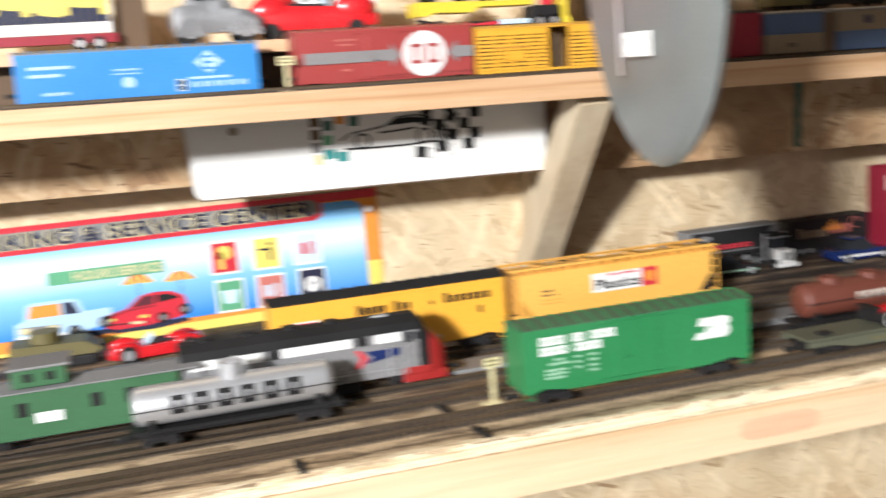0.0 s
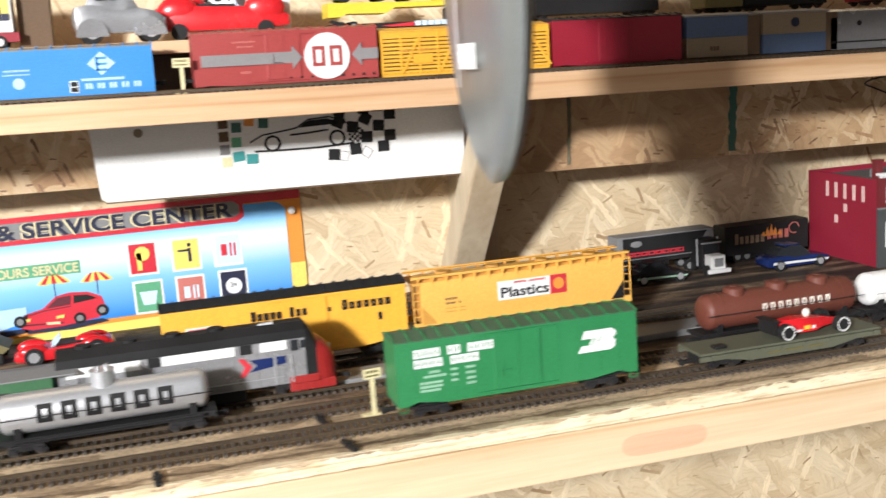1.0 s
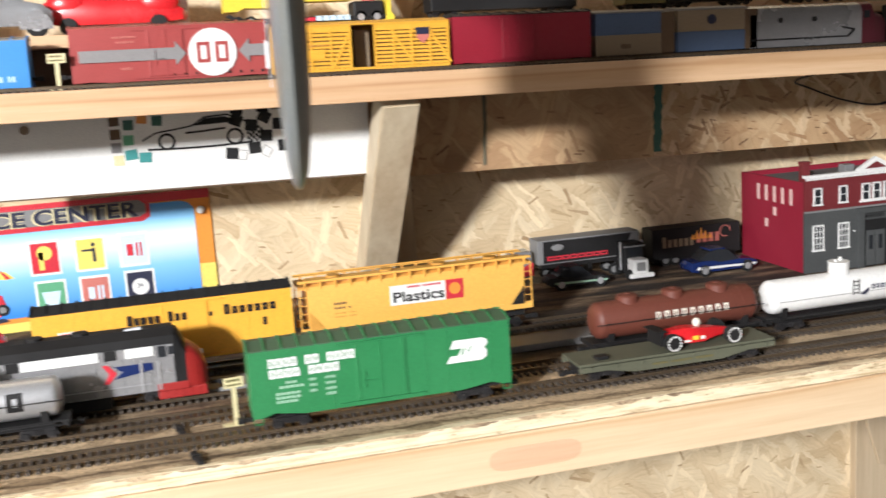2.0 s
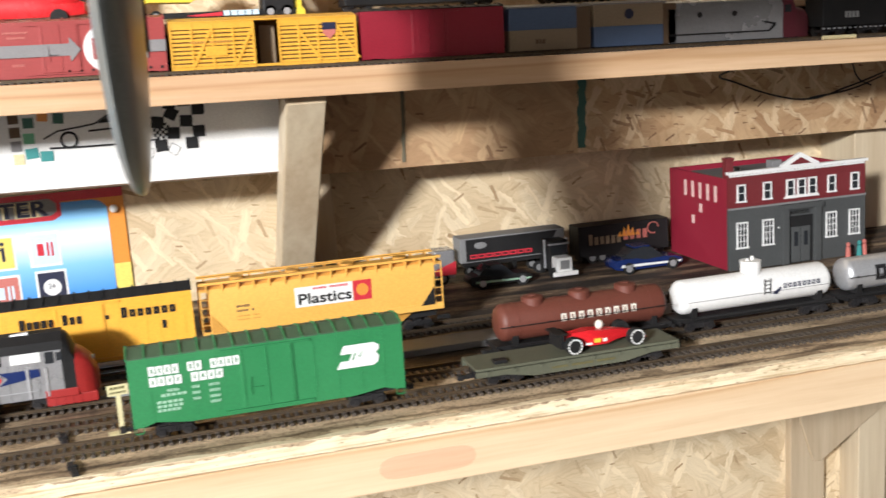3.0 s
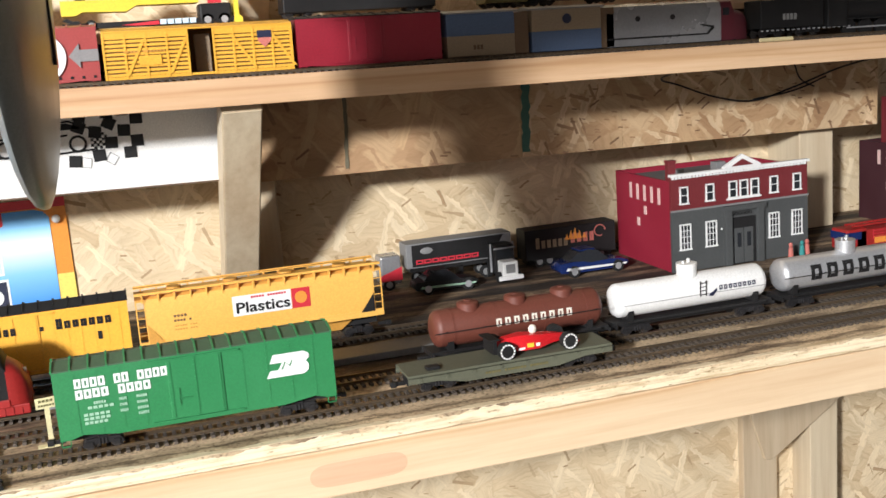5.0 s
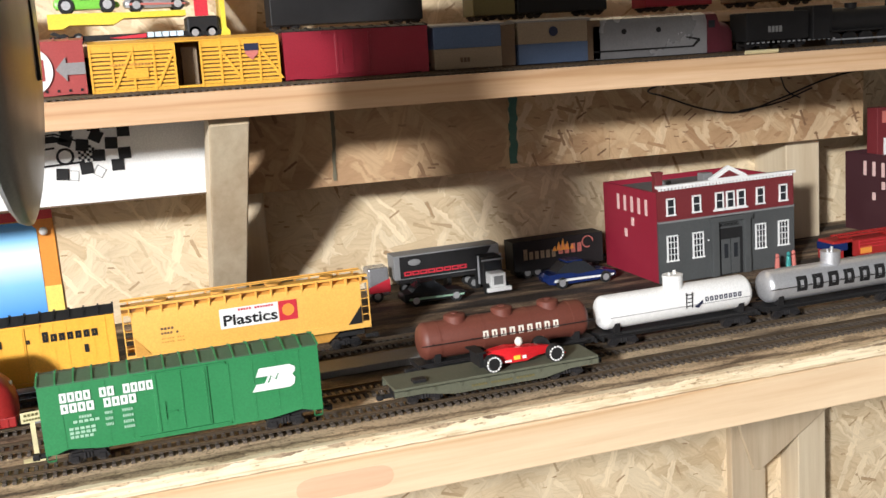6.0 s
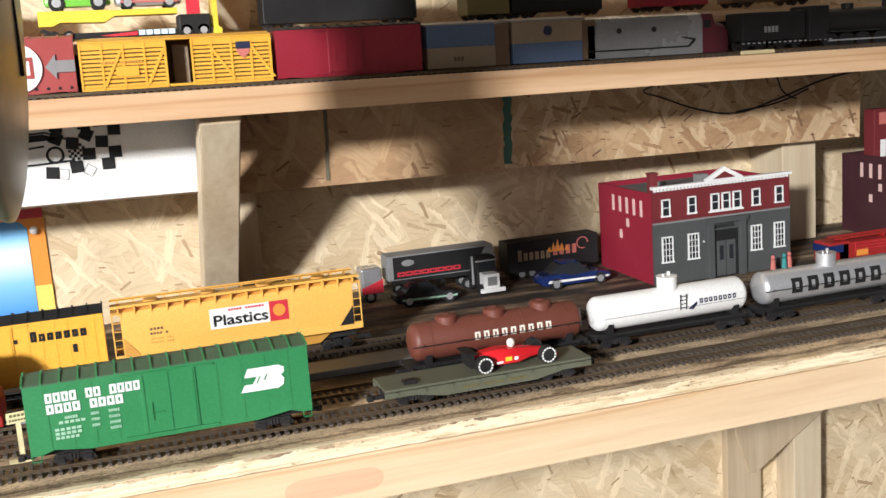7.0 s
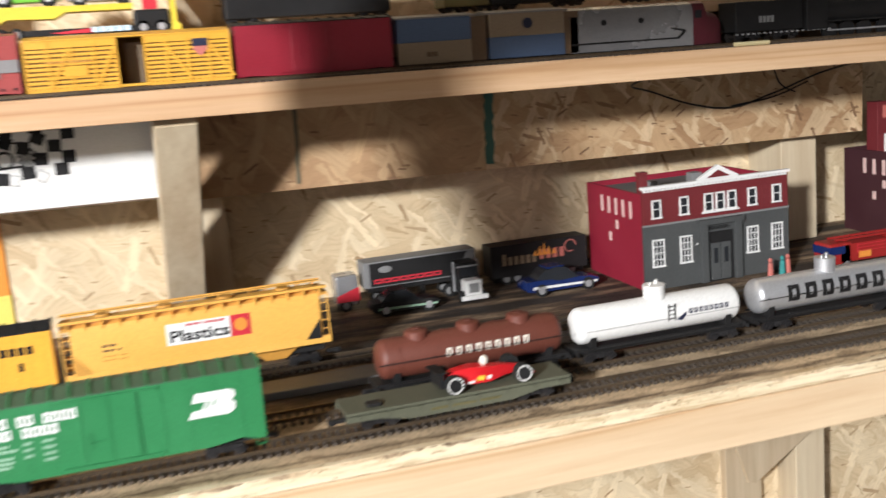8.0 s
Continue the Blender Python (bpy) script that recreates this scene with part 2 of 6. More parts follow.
SILVER = paint("aluminium_paint", (0.68, 0.69, 0.71), 0.30, 0.66, 0.1)
SILVER_MATT = paint("silver_plastic", (0.42, 0.42, 0.43), 0.24, 0.5, 0.25)
GREY = paint("mid_grey_plastic", (0.22, 0.22, 0.22), 0.55)
TANKRED = paint("boxcar_red_tank", (0.140, 0.036, 0.021), 0.5, 0, 0.15)
FLATGREEN = paint("olive_deck", (0.095, 0.10, 0.065), 0.65, 0, 0.2)
RED = paint("toy_red", (0.62, 0.012, 0.018), 0.22, 0, 0.05)
RED_MATT = paint("nose_red", (0.33, 0.015, 0.013), 0.4, 0, 0.08)
BRICKRED = paint("kit_brick_red", (0.155, 0.013, 0.017), 0.6, 0, 0.15)
# brighter than the front brick: direct light on the side is in the colour
BRICKSIDE = paint("kit_side_red_lit", (0.27, 0.008, 0.028), 0.55, 0, 0.12)
# shaded copy of the brick red, for the second building
SHADEDBRICK = paint("kit_brick_shaded", (0.045, 0.007, 0.011), 0.65, 0, 0.2)
CABGREEN = paint("caboose_green", (0.03, 0.12, 0.045), 0.5, 0, 0.15)
KITGREY = paint("kit_stone_grey", (0.062, 0.066, 0.066), 0.65, 0, 0.15)
ROOFGREY = paint("roof_grey", (0.16, 0.15, 0.14), 0.8, 0, 0.3)
CREAM = paint("cream_plastic", (0.70, 0.62, 0.36), 0.55)
CREAMWHITE = paint("helmet_white", (0.8, 0.76, 0.66), 0.4)
WINDOWDARK = paint("dark_window", (0.02, 0.022, 0.026), 0.12, 0, 0.1)
NAVY = paint("navy_print", (0.014, 0.018, 0.05), 0.4)
CARBLUE = paint("car_blue", (0.008, 0.025, 0.13), 0.2, 0.2)
CARSILVER = paint("car_silver", (0.55, 0.56, 0.58), 0.22, 0.7)
CARYELLOW = paint("carrier_yellow", (0.80, 0.62, 0.05), 0.4)
LIME = paint("lime_green", (0.18, 0.55, 0.06), 0.3)
WING = paint("grey_wing", (0.17, 0.185, 0.18), 0.3, 0.1, 0.15)
MAROON = paint("maroon_plastic", (0.10, 0.008, 0.018), 0.45, 0, 0.15)
SIDEWIN = paint("pale_window_print", (0.72, 0.50, 0.46), 0.5)
OLIVE = paint("army_olive", (0.13, 0.11, 0.035), 0.6)
SIGNBLUE = paint("sign_sky_blue", (0.10, 0.38, 0.78), 0.3, 0, 0.04)
SIGNPALE = paint("sign_pale", (0.62, 0.80, 0.92), 0.3, 0, 0.03)
SIGNYELLOW = paint("sign_yellow", (0.86, 0.70, 0.16), 0.3, 0, 0.05)
SIGNRED = paint("sign_red", (0.62, 0.03, 0.05), 0.3, 0, 0.05)
SIGNORANGE = paint("sign_orange", (0.80, 0.30, 0.05), 0.3, 0, 0.05)
SIGNGREEN = paint("sign_green", (0.12, 0.40, 0.22), 0.35)
STAIN = paint("green_stain", (0.045, 0.13, 0.10), 0.7, 0, 0.3)
OLDSTAIN = paint("faded_stain", (0.15, 0.13, 0.08), 0.7, 0, 0.3)
WIRE = paint("wire_black", (0.012, 0.012, 0.012), 0.5)
BROWN = paint("brown_card", (0.12, 0.07, 0.035), 0.7)
SKINPINK = paint("pale_red_plastic", (0.55, 0.16, 0.13), 0.5)
TEAL = paint("teal_plastic", (0.03, 0.25, 0.24), 0.5)
TYRE = paint("tyre_rubber", (0.015, 0.015, 0.015), 0.7)


# ---- mesh helpers ----
def box(bm, x0, x1, y0, y1, z0, z1, bevel=0.0):
    g = bmesh.ops.create_cube(bm, size=1.0, matrix=Matrix.Translation(((x0 + x1) / 2, (y0 + y1) / 2, (z0 + z1) / 2)) @ Matrix.Diagonal((x1 - x0, y1 - y0, z1 - z0, 1)))
    if bevel:
        es = list({e for v in g["verts"] for e in v.link_edges})
        bmesh.ops.bevel(bm, geom=es, offset=bevel, segments=2, affect="EDGES", profile=0.5)
    return bm


def cyl(bm, centre, axis, r, length, seg=20, r2=None):
    rot = {"x": Matrix.Rotation(math.pi / 2, 4, "Y"), "y": Matrix.Rotation(-math.pi / 2, 4, "X"), "z": Matrix.Identity(4)}[axis]
    bmesh.ops.create_cone(bm, cap_ends=True, segments=seg, radius1=r, radius2=r if r2 is None else r2, depth=length, matrix=Matrix.Translation(centre) @ rot)
    return bm


def ball(bm, centre, sx, sy, sz, seg=16):
    bmesh.ops.create_uvsphere(bm, u_segments=seg, v_segments=seg // 2, radius=1.0, matrix=Matrix.Translation(centre) @ Matrix.Diagonal((sx, sy, sz, 1)))
    return bm


def prism(bm, pts, a0, a1, plane="xz"):
    """A closed outline in one plane, drawn out along the third axis from a0 to a1."""
    def place(u, v, a):
        return {"xz": (u, a, v), "yz": (a, u, v), "xy": (u, v, a)}[plane]
    lo = [bm.verts.new(place(u, v, a0)) for u, v in pts]
    hi = [bm.verts.new(place(u, v, a1)) for u, v in pts]
    bm.faces.new(lo)
    bm.faces.new(hi[::-1])
    for i in range(len(pts)):
        j = (i + 1) % len(pts)
        bm.faces.new((lo[j], lo[i], hi[i], hi[j]))
    bmesh.ops.recalc_face_normals(bm, faces=bm.faces[:])
    return bm


def loft(bm, rings):
    """Closed rings of equal length joined into one skin with end caps."""
    vs = [[bm.verts.new(p) for p in ring] for ring in rings]
    for a, b in zip(vs, vs[1:]):
        for i in range(len(a)):
            j = (i + 1) % len(a)
            bm.faces.new((a[i], a[j], b[j], b[i]))
    bm.faces.new(vs[0][::-1])
    bm.faces.new(vs[-1])
    bmesh.ops.recalc_face_normals(bm, faces=bm.faces[:])
    return bm


def part(name, bm, material, parent=None, label="", smooth=False):
    me = bpy.data.meshes.new(name)
    bm.to_mesh(me)
    bm.free()
    me.materials.append(material)
    if smooth:
        me.polygons.foreach_set("use_smooth", [True] * len(me.polygons))
        me.set_sharp_from_angle(angle=radians(40))
    ob = new(name, me)
    if parent is not None:
        ob.parent = parent
    if label:
        ob["label"] = label
    return ob


def B():
    return bmesh.new()


def thing(name, m, label, category, group="", kind=""):
    ob = new(name)
    ob.empty_display_size = 0.01
    ob.matrix_basis = m
    return tagged(ob, label, category, group, kind)


def solid(name, bm, material, label, category, kind="", group="", m=None):
    ob = part(name, bm, material)
    if m is not None:
        ob.matrix_basis = m
    return tagged(ob, label, category, group, kind)


def words(name, text, size, material, parent, at, rx=90, ry=0, rz=0, width=None, depth=0.0002, bold=0.0):
    cu = bpy.data.curves.new(name, "FONT")
    cu.body, cu.size, cu.extrude, cu.align_x, cu.offset = text, size, depth, "LEFT", bold
    tmp = bpy.data.objects.new(name, cu)
    scene.collection.objects.link(tmp)
    bpy.context.view_layer.update()
    me = bpy.data.meshes.new_from_object(tmp)
    w = max(tmp.dimensions.x, 1e-6)
    bpy.data.objects.remove(tmp)
    me.materials.clear()
    me.materials.append(material)
    ob = new(name, me)
    ob.parent = parent
    ob.matrix_basis = pose(*at, rx, ry, rz) @ Matrix.Diagonal(((width / w if width else 1), 1, 1, 1))
    return ob


def bars(name, counts, x0, x1, z0, z1, y, material, parent, gap=0.28, thick=0.0003, lower=False, hollow=False):
    """Printed marks that stand for lettering: one block for each character, with spaces between words."""
    total = sum(counts) + len(counts) - 1
    step = (x1 - x0) / total
    bm, x = B(), x0
    for n in counts:
        for i in range(n):
            w, q = step * (1 - gap), min(step * 0.3, (z1 - z0) * 0.3)
            zt = z0 + (z1 - z0) * (1.0 if i == 0 or not lower else 0.72)
            if hollow:
                for a, b, c, d in ((x, x + q, z0, zt), (x + w - q, x + w, z0, zt), (x + q, x + w - q, z0, z0 + q), (x + q, x + w - q, zt - q, zt)):
                    box(bm, a, b, y - thick, y + 0.0001, c, d)
            else:
                box(bm, x, x + w, y - thick, y + 0.0001, z0, z1)
            x += step
        x += step
    return part(name, bm, material, parent)

# ---- large structure ----
Z0 = -0.004                      # deck top
RT = -0.0022                     # datum of the cars on the deck
TZ = 0.003                       # rail top above that datum
FRONT, WALL = -0.03, 0.425
X0, X1 = -1.15, 1.35
SLOPE = -0.0155                  # the upper shelf sinks to the right
TILT = pose(0, 0, 0, 0, math.degrees(math.atan(-SLOPE)), 0)
UZ, UY = 0.2305, 0.19            # fascia top at x = 0 and its front


def upper(x, y, z, rz=0.0):
    """A pose on the tilted upper shelf; z counts from the top of its fascia."""
    return Matrix.Translation((0, 0, UZ)) @ TILT @ pose(x, y, z, 0, 0, rz)


solid("wall_back", box(B(), X0, 1.9, WALL, WALL + 0.012, -0.9, 1.4), OSB, "bare strand board wall behind the layout shelves", "wall", "structure")
# added floor, ceiling and outer walls stay unseen; their tones set the bounced fill
solid("floor", box(B(), -3.6, 3.0, -4.2, WALL + 0.1, -0.95, -0.9), CONCRETE, "grey concrete floor added unseen to close the room", "floor", "structure")
solid("ceiling", box(B(), -3.6, 3.0, -4.2, WALL + 0.1, 1.4, 1.45), WALLPAINT, "plain painted ceiling added unseen to close the room", "ceiling", "structure")
solid("wall_front", box(B(), -3.6, 3.0, -4.25, -4.2, -0.9, 1.4), WALLPAINT, "plain painted wall added unseen behind the viewer", "wall", "structure")
solid("wall_left", box(B(), -3.65, -3.6, -4.2, WALL + 0.1, -0.9, 1.4), WALLPAINT, "plain painted side wall added unseen to close the room", "wall", "structure")
solid("wall_right", box(B(), 3.0, 3.05, -4.2, WALL + 0.1, -0.9, 1.4), WALLPAINT, "plain painted side wall added unseen to close the room", "wall", "structure")
solid("wall_back_left", box(B(), -3.6, X0, WALL, WALL + 0.012, -0.9, 1.4), WALLPAINT, "plain painted wall added unseen beside the board wall", "wall", "structure")
solid("wall_back_right", box(B(), 1.9, 3.0, WALL, WALL + 0.012, -0.9, 1.4), WALLPAINT, "plain painted wall added unseen beside the board wall", "wall", "structure")

lower = thing("layout_shelf", pose(0, 0, 0), "strand board train shelf with a planed pine front rail", "shelf", "", "structure")
part("deck", box(B(), X0, X1, FRONT + 0.0015, WALL - 0.001, Z0 - 0.0095, Z0), OSB_DECK, lower, "stained strand board deck with shade painted into its rear half")
bm = B()
rnd = random.Random(5)
n = 1100
top, bot = [], []
for i in range(n + 1):
    x = X0 + (X1 - X0) * i / n
    j = rnd.uniform(-0.0001, 0.0001) + 0.0009 * noise.noise((x * 45, 0, 0)) + 0.0004 * noise.noise((x * 160, 5, 0))
    top.append((x, FRONT + 0.001 + j + 0.001, Z0 + 0.0003 + 0.0004 * noise.noise((x * 120, 9, 0))))
    bot.append((x, FRONT - 0.0004 + 0.0003 * noise.noise((x * 150, 2, 0)), Z0 - 0.0092 + 0.0005 * noise.noise((x * 80, 7, 0))))
vt, vb = [bm.verts.new(p) for p in top], [bm.verts.new(p) for p in bot]
vi = [bm.verts.new((p[0], FRONT + 0.0075 + 0.004 * noise.noise((p[0] * 35, 3, 0)) + 0.0015 * noise.noise((p[0] * 180, 8, 0)), Z0 + 0.0003)) for p in top]
vj = [bm.verts.new((p[0], FRONT + 0.012, Z0 - 0.0095)) for p in top]
for i in range(n):
    for a, b in ((vt, vb), (vi, vt), (vb, vj)):
        bm.faces.new((a[i], a[i + 1], b[i + 1], b[i]))
bmesh.ops.recalc_face_normals(bm, faces=bm.faces[:])
part("deck_edge", bm, OSB_EDGE, lower, "rough sawn pale board edge")
part("front_rail", box(B(), X0, X1, FRONT, FRONT + 0.019, Z0 - 0.0448, Z0 - 0.0104, 0.0012), PINE, lower, "planed pale pine rail with a knot")
part("knot", prism(B(), [(0.008 + 0.034 * (abs(math.cos(a)) ** 0.7) * math.copysign(1, math.cos(a)), -0.0325 + 0.0095 * math.sin(a) + 0.0012 * math.sin(3 * a)) for a in [2 * math.pi * k / 40 for k in range(40)]], FRONT - 0.00015, FRONT + 0.001), KNOT, lower, "pinkish knot stain")

ushelf = thing("upper_shelf", upper(0, 0, 0), "narrow wooden upper shelf with a planed fir front strip", "shelf", "", "structure")
part("front_strip", box(B(), X0, X1, UY, UY + 0.018, -0.0228, 0, 0.0008), PINE_RED, ushelf, "planed reddish fir strip")
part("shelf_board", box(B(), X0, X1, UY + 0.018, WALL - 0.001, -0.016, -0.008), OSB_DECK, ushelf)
part("riser_board", box(B(), X0, X1, 0.275, WALL - 0.001, 0.034, 0.045, 0.0006), PINE_RED, ushelf, "raised rear board")
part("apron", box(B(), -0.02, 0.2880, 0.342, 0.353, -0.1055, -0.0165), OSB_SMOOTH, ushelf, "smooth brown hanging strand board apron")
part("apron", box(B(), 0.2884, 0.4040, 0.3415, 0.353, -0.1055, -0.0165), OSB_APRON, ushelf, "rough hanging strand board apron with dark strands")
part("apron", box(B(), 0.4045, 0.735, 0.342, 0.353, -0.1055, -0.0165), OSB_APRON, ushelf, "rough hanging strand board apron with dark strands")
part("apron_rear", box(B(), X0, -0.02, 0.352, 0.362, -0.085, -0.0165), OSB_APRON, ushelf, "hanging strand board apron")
# brown sheet stands in for the shadow beneath the riser board
part("riser_shade_sheet", box(B(), X0, X1, 0.30, 0.306, -0.008, 0.034), BROWN, ushelf)
for x, w, mat in ((0.2925, 0.0085, STAIN), (0.100, 0.0035, OLDSTAIN)):
    rs = random.Random(int(x * 1000))
    zs = [-0.0165 - 0.0835 * k / 16 for k in range(17)]
    lo = [(x - w * (0.5 + 0.16 * rs.uniform(-1, 1)) - 0.0012 * math.sin(40 * z), z) for z in zs]
    hi = [(x + w * (0.5 + 0.16 * rs.uniform(-1, 1)) - 0.0012 * math.sin(40 * z), z) for z in zs]
    part("paint_streak", prism(B(), lo + hi[::-1], 0.3408, 0.3425), mat, ushelf, "smeared paint streak")


def diagonal(name, x0, x1, low, high, w, label):
    """A square timber brace from the wall up and forward to a shelf front."""
    (ya, za), (yb, zb) = low, high
    d = Vector((0, yb - ya, zb - za)).normalized()
    nrm = Vector((0, -d.z, d.y)) * (w / 2)
    pts = [(ya + nrm.y, za + nrm.z), (yb + nrm.y, zb + nrm.z), (yb - nrm.y, zb - nrm.z), (ya - nrm.y, za - nrm.z)]
    bm = prism(B(), pts, x0, x1, "yz")
    bmesh.ops.bevel(bm, geom=bm.edges[:], offset=0.0012, segments=2, affect="EDGES")
    return solid(name, bm, STUD, label, "brace", "structure")


diagonal("shelf_brace", -0.033, 0.001, (0.414, -0.014), (0.2185, 0.2135), 0.034, "square timber brace under the upper shelf")
diagonal("shelf_brace_upper", 0.005, 0.04, (0.41, 0.27), (0.255, 0.43), 0.034, "square timber brace above the upper shelf")
# gusset fills the shaded corner below the deck; its browner wood imitates that shade
bm = prism(B(), [(0.583, -0.19), (0.583, -0.240), (0.601, -0.2945), (0.612, -0.2965), (0.712, -0.2325), (0.712, -0.19)], 0.380, 0.3855)
bmesh.ops.bevel(bm, geom=bm.edges[:], offset=0.001, segments=1, affect="EDGES")
solid("deck_brace", bm, BROWNWOOD, "gusset board with the shade under the layout shelf in its brown", "brace", "structure")
solid("wall_batten", box(B(), 0.590, 0.640, 0.412, 0.424, -0.9, Z0 - 0.0098, 0.0012), BROWNWOOD, "brown upright board beside the lower stud", "batten", "structure")
solid("wall_stud_left", box(B(), -0.012, 0.031, 0.387, 0.424, Z0, 0.2, 0.0012), STUD, "upright timber stud behind the brace", "stud", "structure")
solid("wall_stud", box(B(), 0.64, 0.686, 0.36, 0.424, Z0, 0.2, 0.0012), STUD, "upright pale timber stud on the wall", "stud", "structure")
solid("wall_stud_lower", box(B(), 0.671, 0.712, 0.386, 0.424, -0.9, Z0 - 0.0098, 0.0012), STUD, "upright pale timber stud below the shelf", "stud", "structure")


# ---- track ----
def track(name, points, z, label):
    """Two rails on closely set ties along a gently bent line of (x, y) points."""
    root = thing(name, pose(0, 0, 0), label, "track", "model railway tracks")
    def at(s):
        for (xa, ya), (xb, yb) in zip(points, points[1:]):
            if s <= xb or (xb, yb) == points[-1]:
                f = (s - xa) / (xb - xa)
                return ya + (yb - ya) * f, math.atan2(yb - ya, xb - xa)
    for side in (-1, 1):
        bm = B()
        rings = []
        for x, y in points:
            yc = y + side * 0.0086
            rings.append([(x, yc + a, z + b) for a, b in ((-0.0011, -0.0025), (0.0011, -0.0025), (0.0011, -0.0019), (0.0003, -0.0016), (0.0004, -0.0007), (0.0006, 0), (-0.0006, 0), (-0.0004, -0.0007), (-0.0003, -0.0016), (-0.0011, -0.0019))])
        loft(bm, rings)
        part("rail", bm, RAIL, root)
    bm = B()
    x = points[0][0]
    while x < points[-1][0]:
        y, a = at(x)
        m = Matrix.Translation((x, y, z - 0.0034)) @ Matrix.Rotation(a, 4, "Z") @ Matrix.Diagonal((0.0026, 0.030, 0.0019, 1))
        bmesh.ops.create_cube(bm, size=1.0, matrix=m)
        for side in (-1, 1):
            for e in (-0.0016, 0.0016):
                bmesh.ops.create_cube(bm, size=1.0, matrix=Matrix.Translation((x, y + side * 0.0086 + e, z - 0.0021)) @ Matrix.Diagonal((0.0012, 0.001, 0.0008, 1)))
        x += 0.0062
    tagged(part("tie_strip", bm, TIE, root), kind="stuff")
    return root


YA, YB, YC, YD = 0.0175, 0.0685, 0.120, 0.190
track("track", [(X0, YA), (X1, YA)], RT + TZ, "model railway track with dark ties along the shelf front")
track("track", [(X0, YB), (X1, YB)], RT + TZ, "model railway track with dark ties, second from the front")
track("track", [(X0, YC - 0.01), (-0.3, YC), (-0.05, YC)], RT + TZ, "model railway track with dark ties under the locomotive")
track("track", [(-0.36, YD), (X1, YD)], RT + TZ, "model railway track with dark ties behind the road strip")
utrack = track("track", [(X0, 0.222), (X1, 0.222)], 0.0036, "model railway track on the upper shelf edge")
utrack.matrix_basis = upper(0, 0, 0)
solid("road_strip", box(B(), -0.24, 0.30, 0.118, 0.150, Z0, Z0 + 0.006, 0.0008), GREY, "grey plastic road strip between the tracks", "road strip")


# ---- rolling stock ----
def truck_part(parent, x):
    bm = B()
    for s in (-1, 1):
        prism(bm, [(x - 0.0135, 0.0035), (x - 0.0105, 0.0085), (x + 0.0105, 0.0085), (x + 0.0135, 0.0035), (x + 0.010, 0.0025), (x + 0.0045, 0.0045), (x - 0.0045, 0.0045), (x - 0.010, 0.0025)], s * 0.0115 - 0.0010, s * 0.0115 + 0.0010)
        for dx in (-0.0085, 0.0085):
            box(bm, x + dx - 0.002, x + dx + 0.002, s * 0.0128 - 0.0008, s * 0.0128 + 0.0008, 0.003, 0.0065)
        for dx in (-0.0022, 0, 0.0022):
            cyl(bm, (x + dx, s * 0.0125, 0.0062), "z", 0.0008, 0.004, 6)
    box(bm, x - 0.003, x + 0.003, -0.0115, 0.0115, 0.006, 0.0095)
    tr = part("truck", bm, TRUCKGREY, parent)
    for dx in (-0.0085, 0.0085):
        w = B()
        for s in (-1, 1):
            cyl(w, (x + dx, s * 0.0082, 0.0048), "y", 0.0048, 0.0022, 16)
        cyl(w, (x + dx, 0, 0.0048), "y", 0.0012, 0.017, 8)
        part("wheelset", w, WHEEL, tr)
    tr.location.z = TZ
    return tr


def couplers(parent, half, z=0.0095):
    for s in (-1, 1):
        bm = B()
        box(bm, min(s * (half - 0.002), s * (half + 0.006)), max(s * (half - 0.002), s * (half + 0.006)), -0.0015, 0.0015, z - 0.0014, z + 0.0014)
        box(bm, min(s * (half + 0.005), s * (half + 0.0095)), max(s * (half + 0.005), s * (half + 0.0095)), -0.003, 0.002, z - 0.002, z + 0.002, 0.0006)
        part("coupler", bm, BLACK, parent)


def ladder(parent, x, y, z0, z1, w, material, steps=5):
    bm = B()
    for s in (0, w):
        box(bm, x + s - 0.0003, x + s + 0.0003, y - 0.0005, y + 0.0001, z0, z1)
    for i in range(steps):
        z = z0 + (z1 - z0) * (i + 0.5) / steps
        box(bm, x, x + w, y - 0.0009, y - 0.0004, z - 0.0003, z + 0.0003)
    return part("ladder", bm, material, parent)


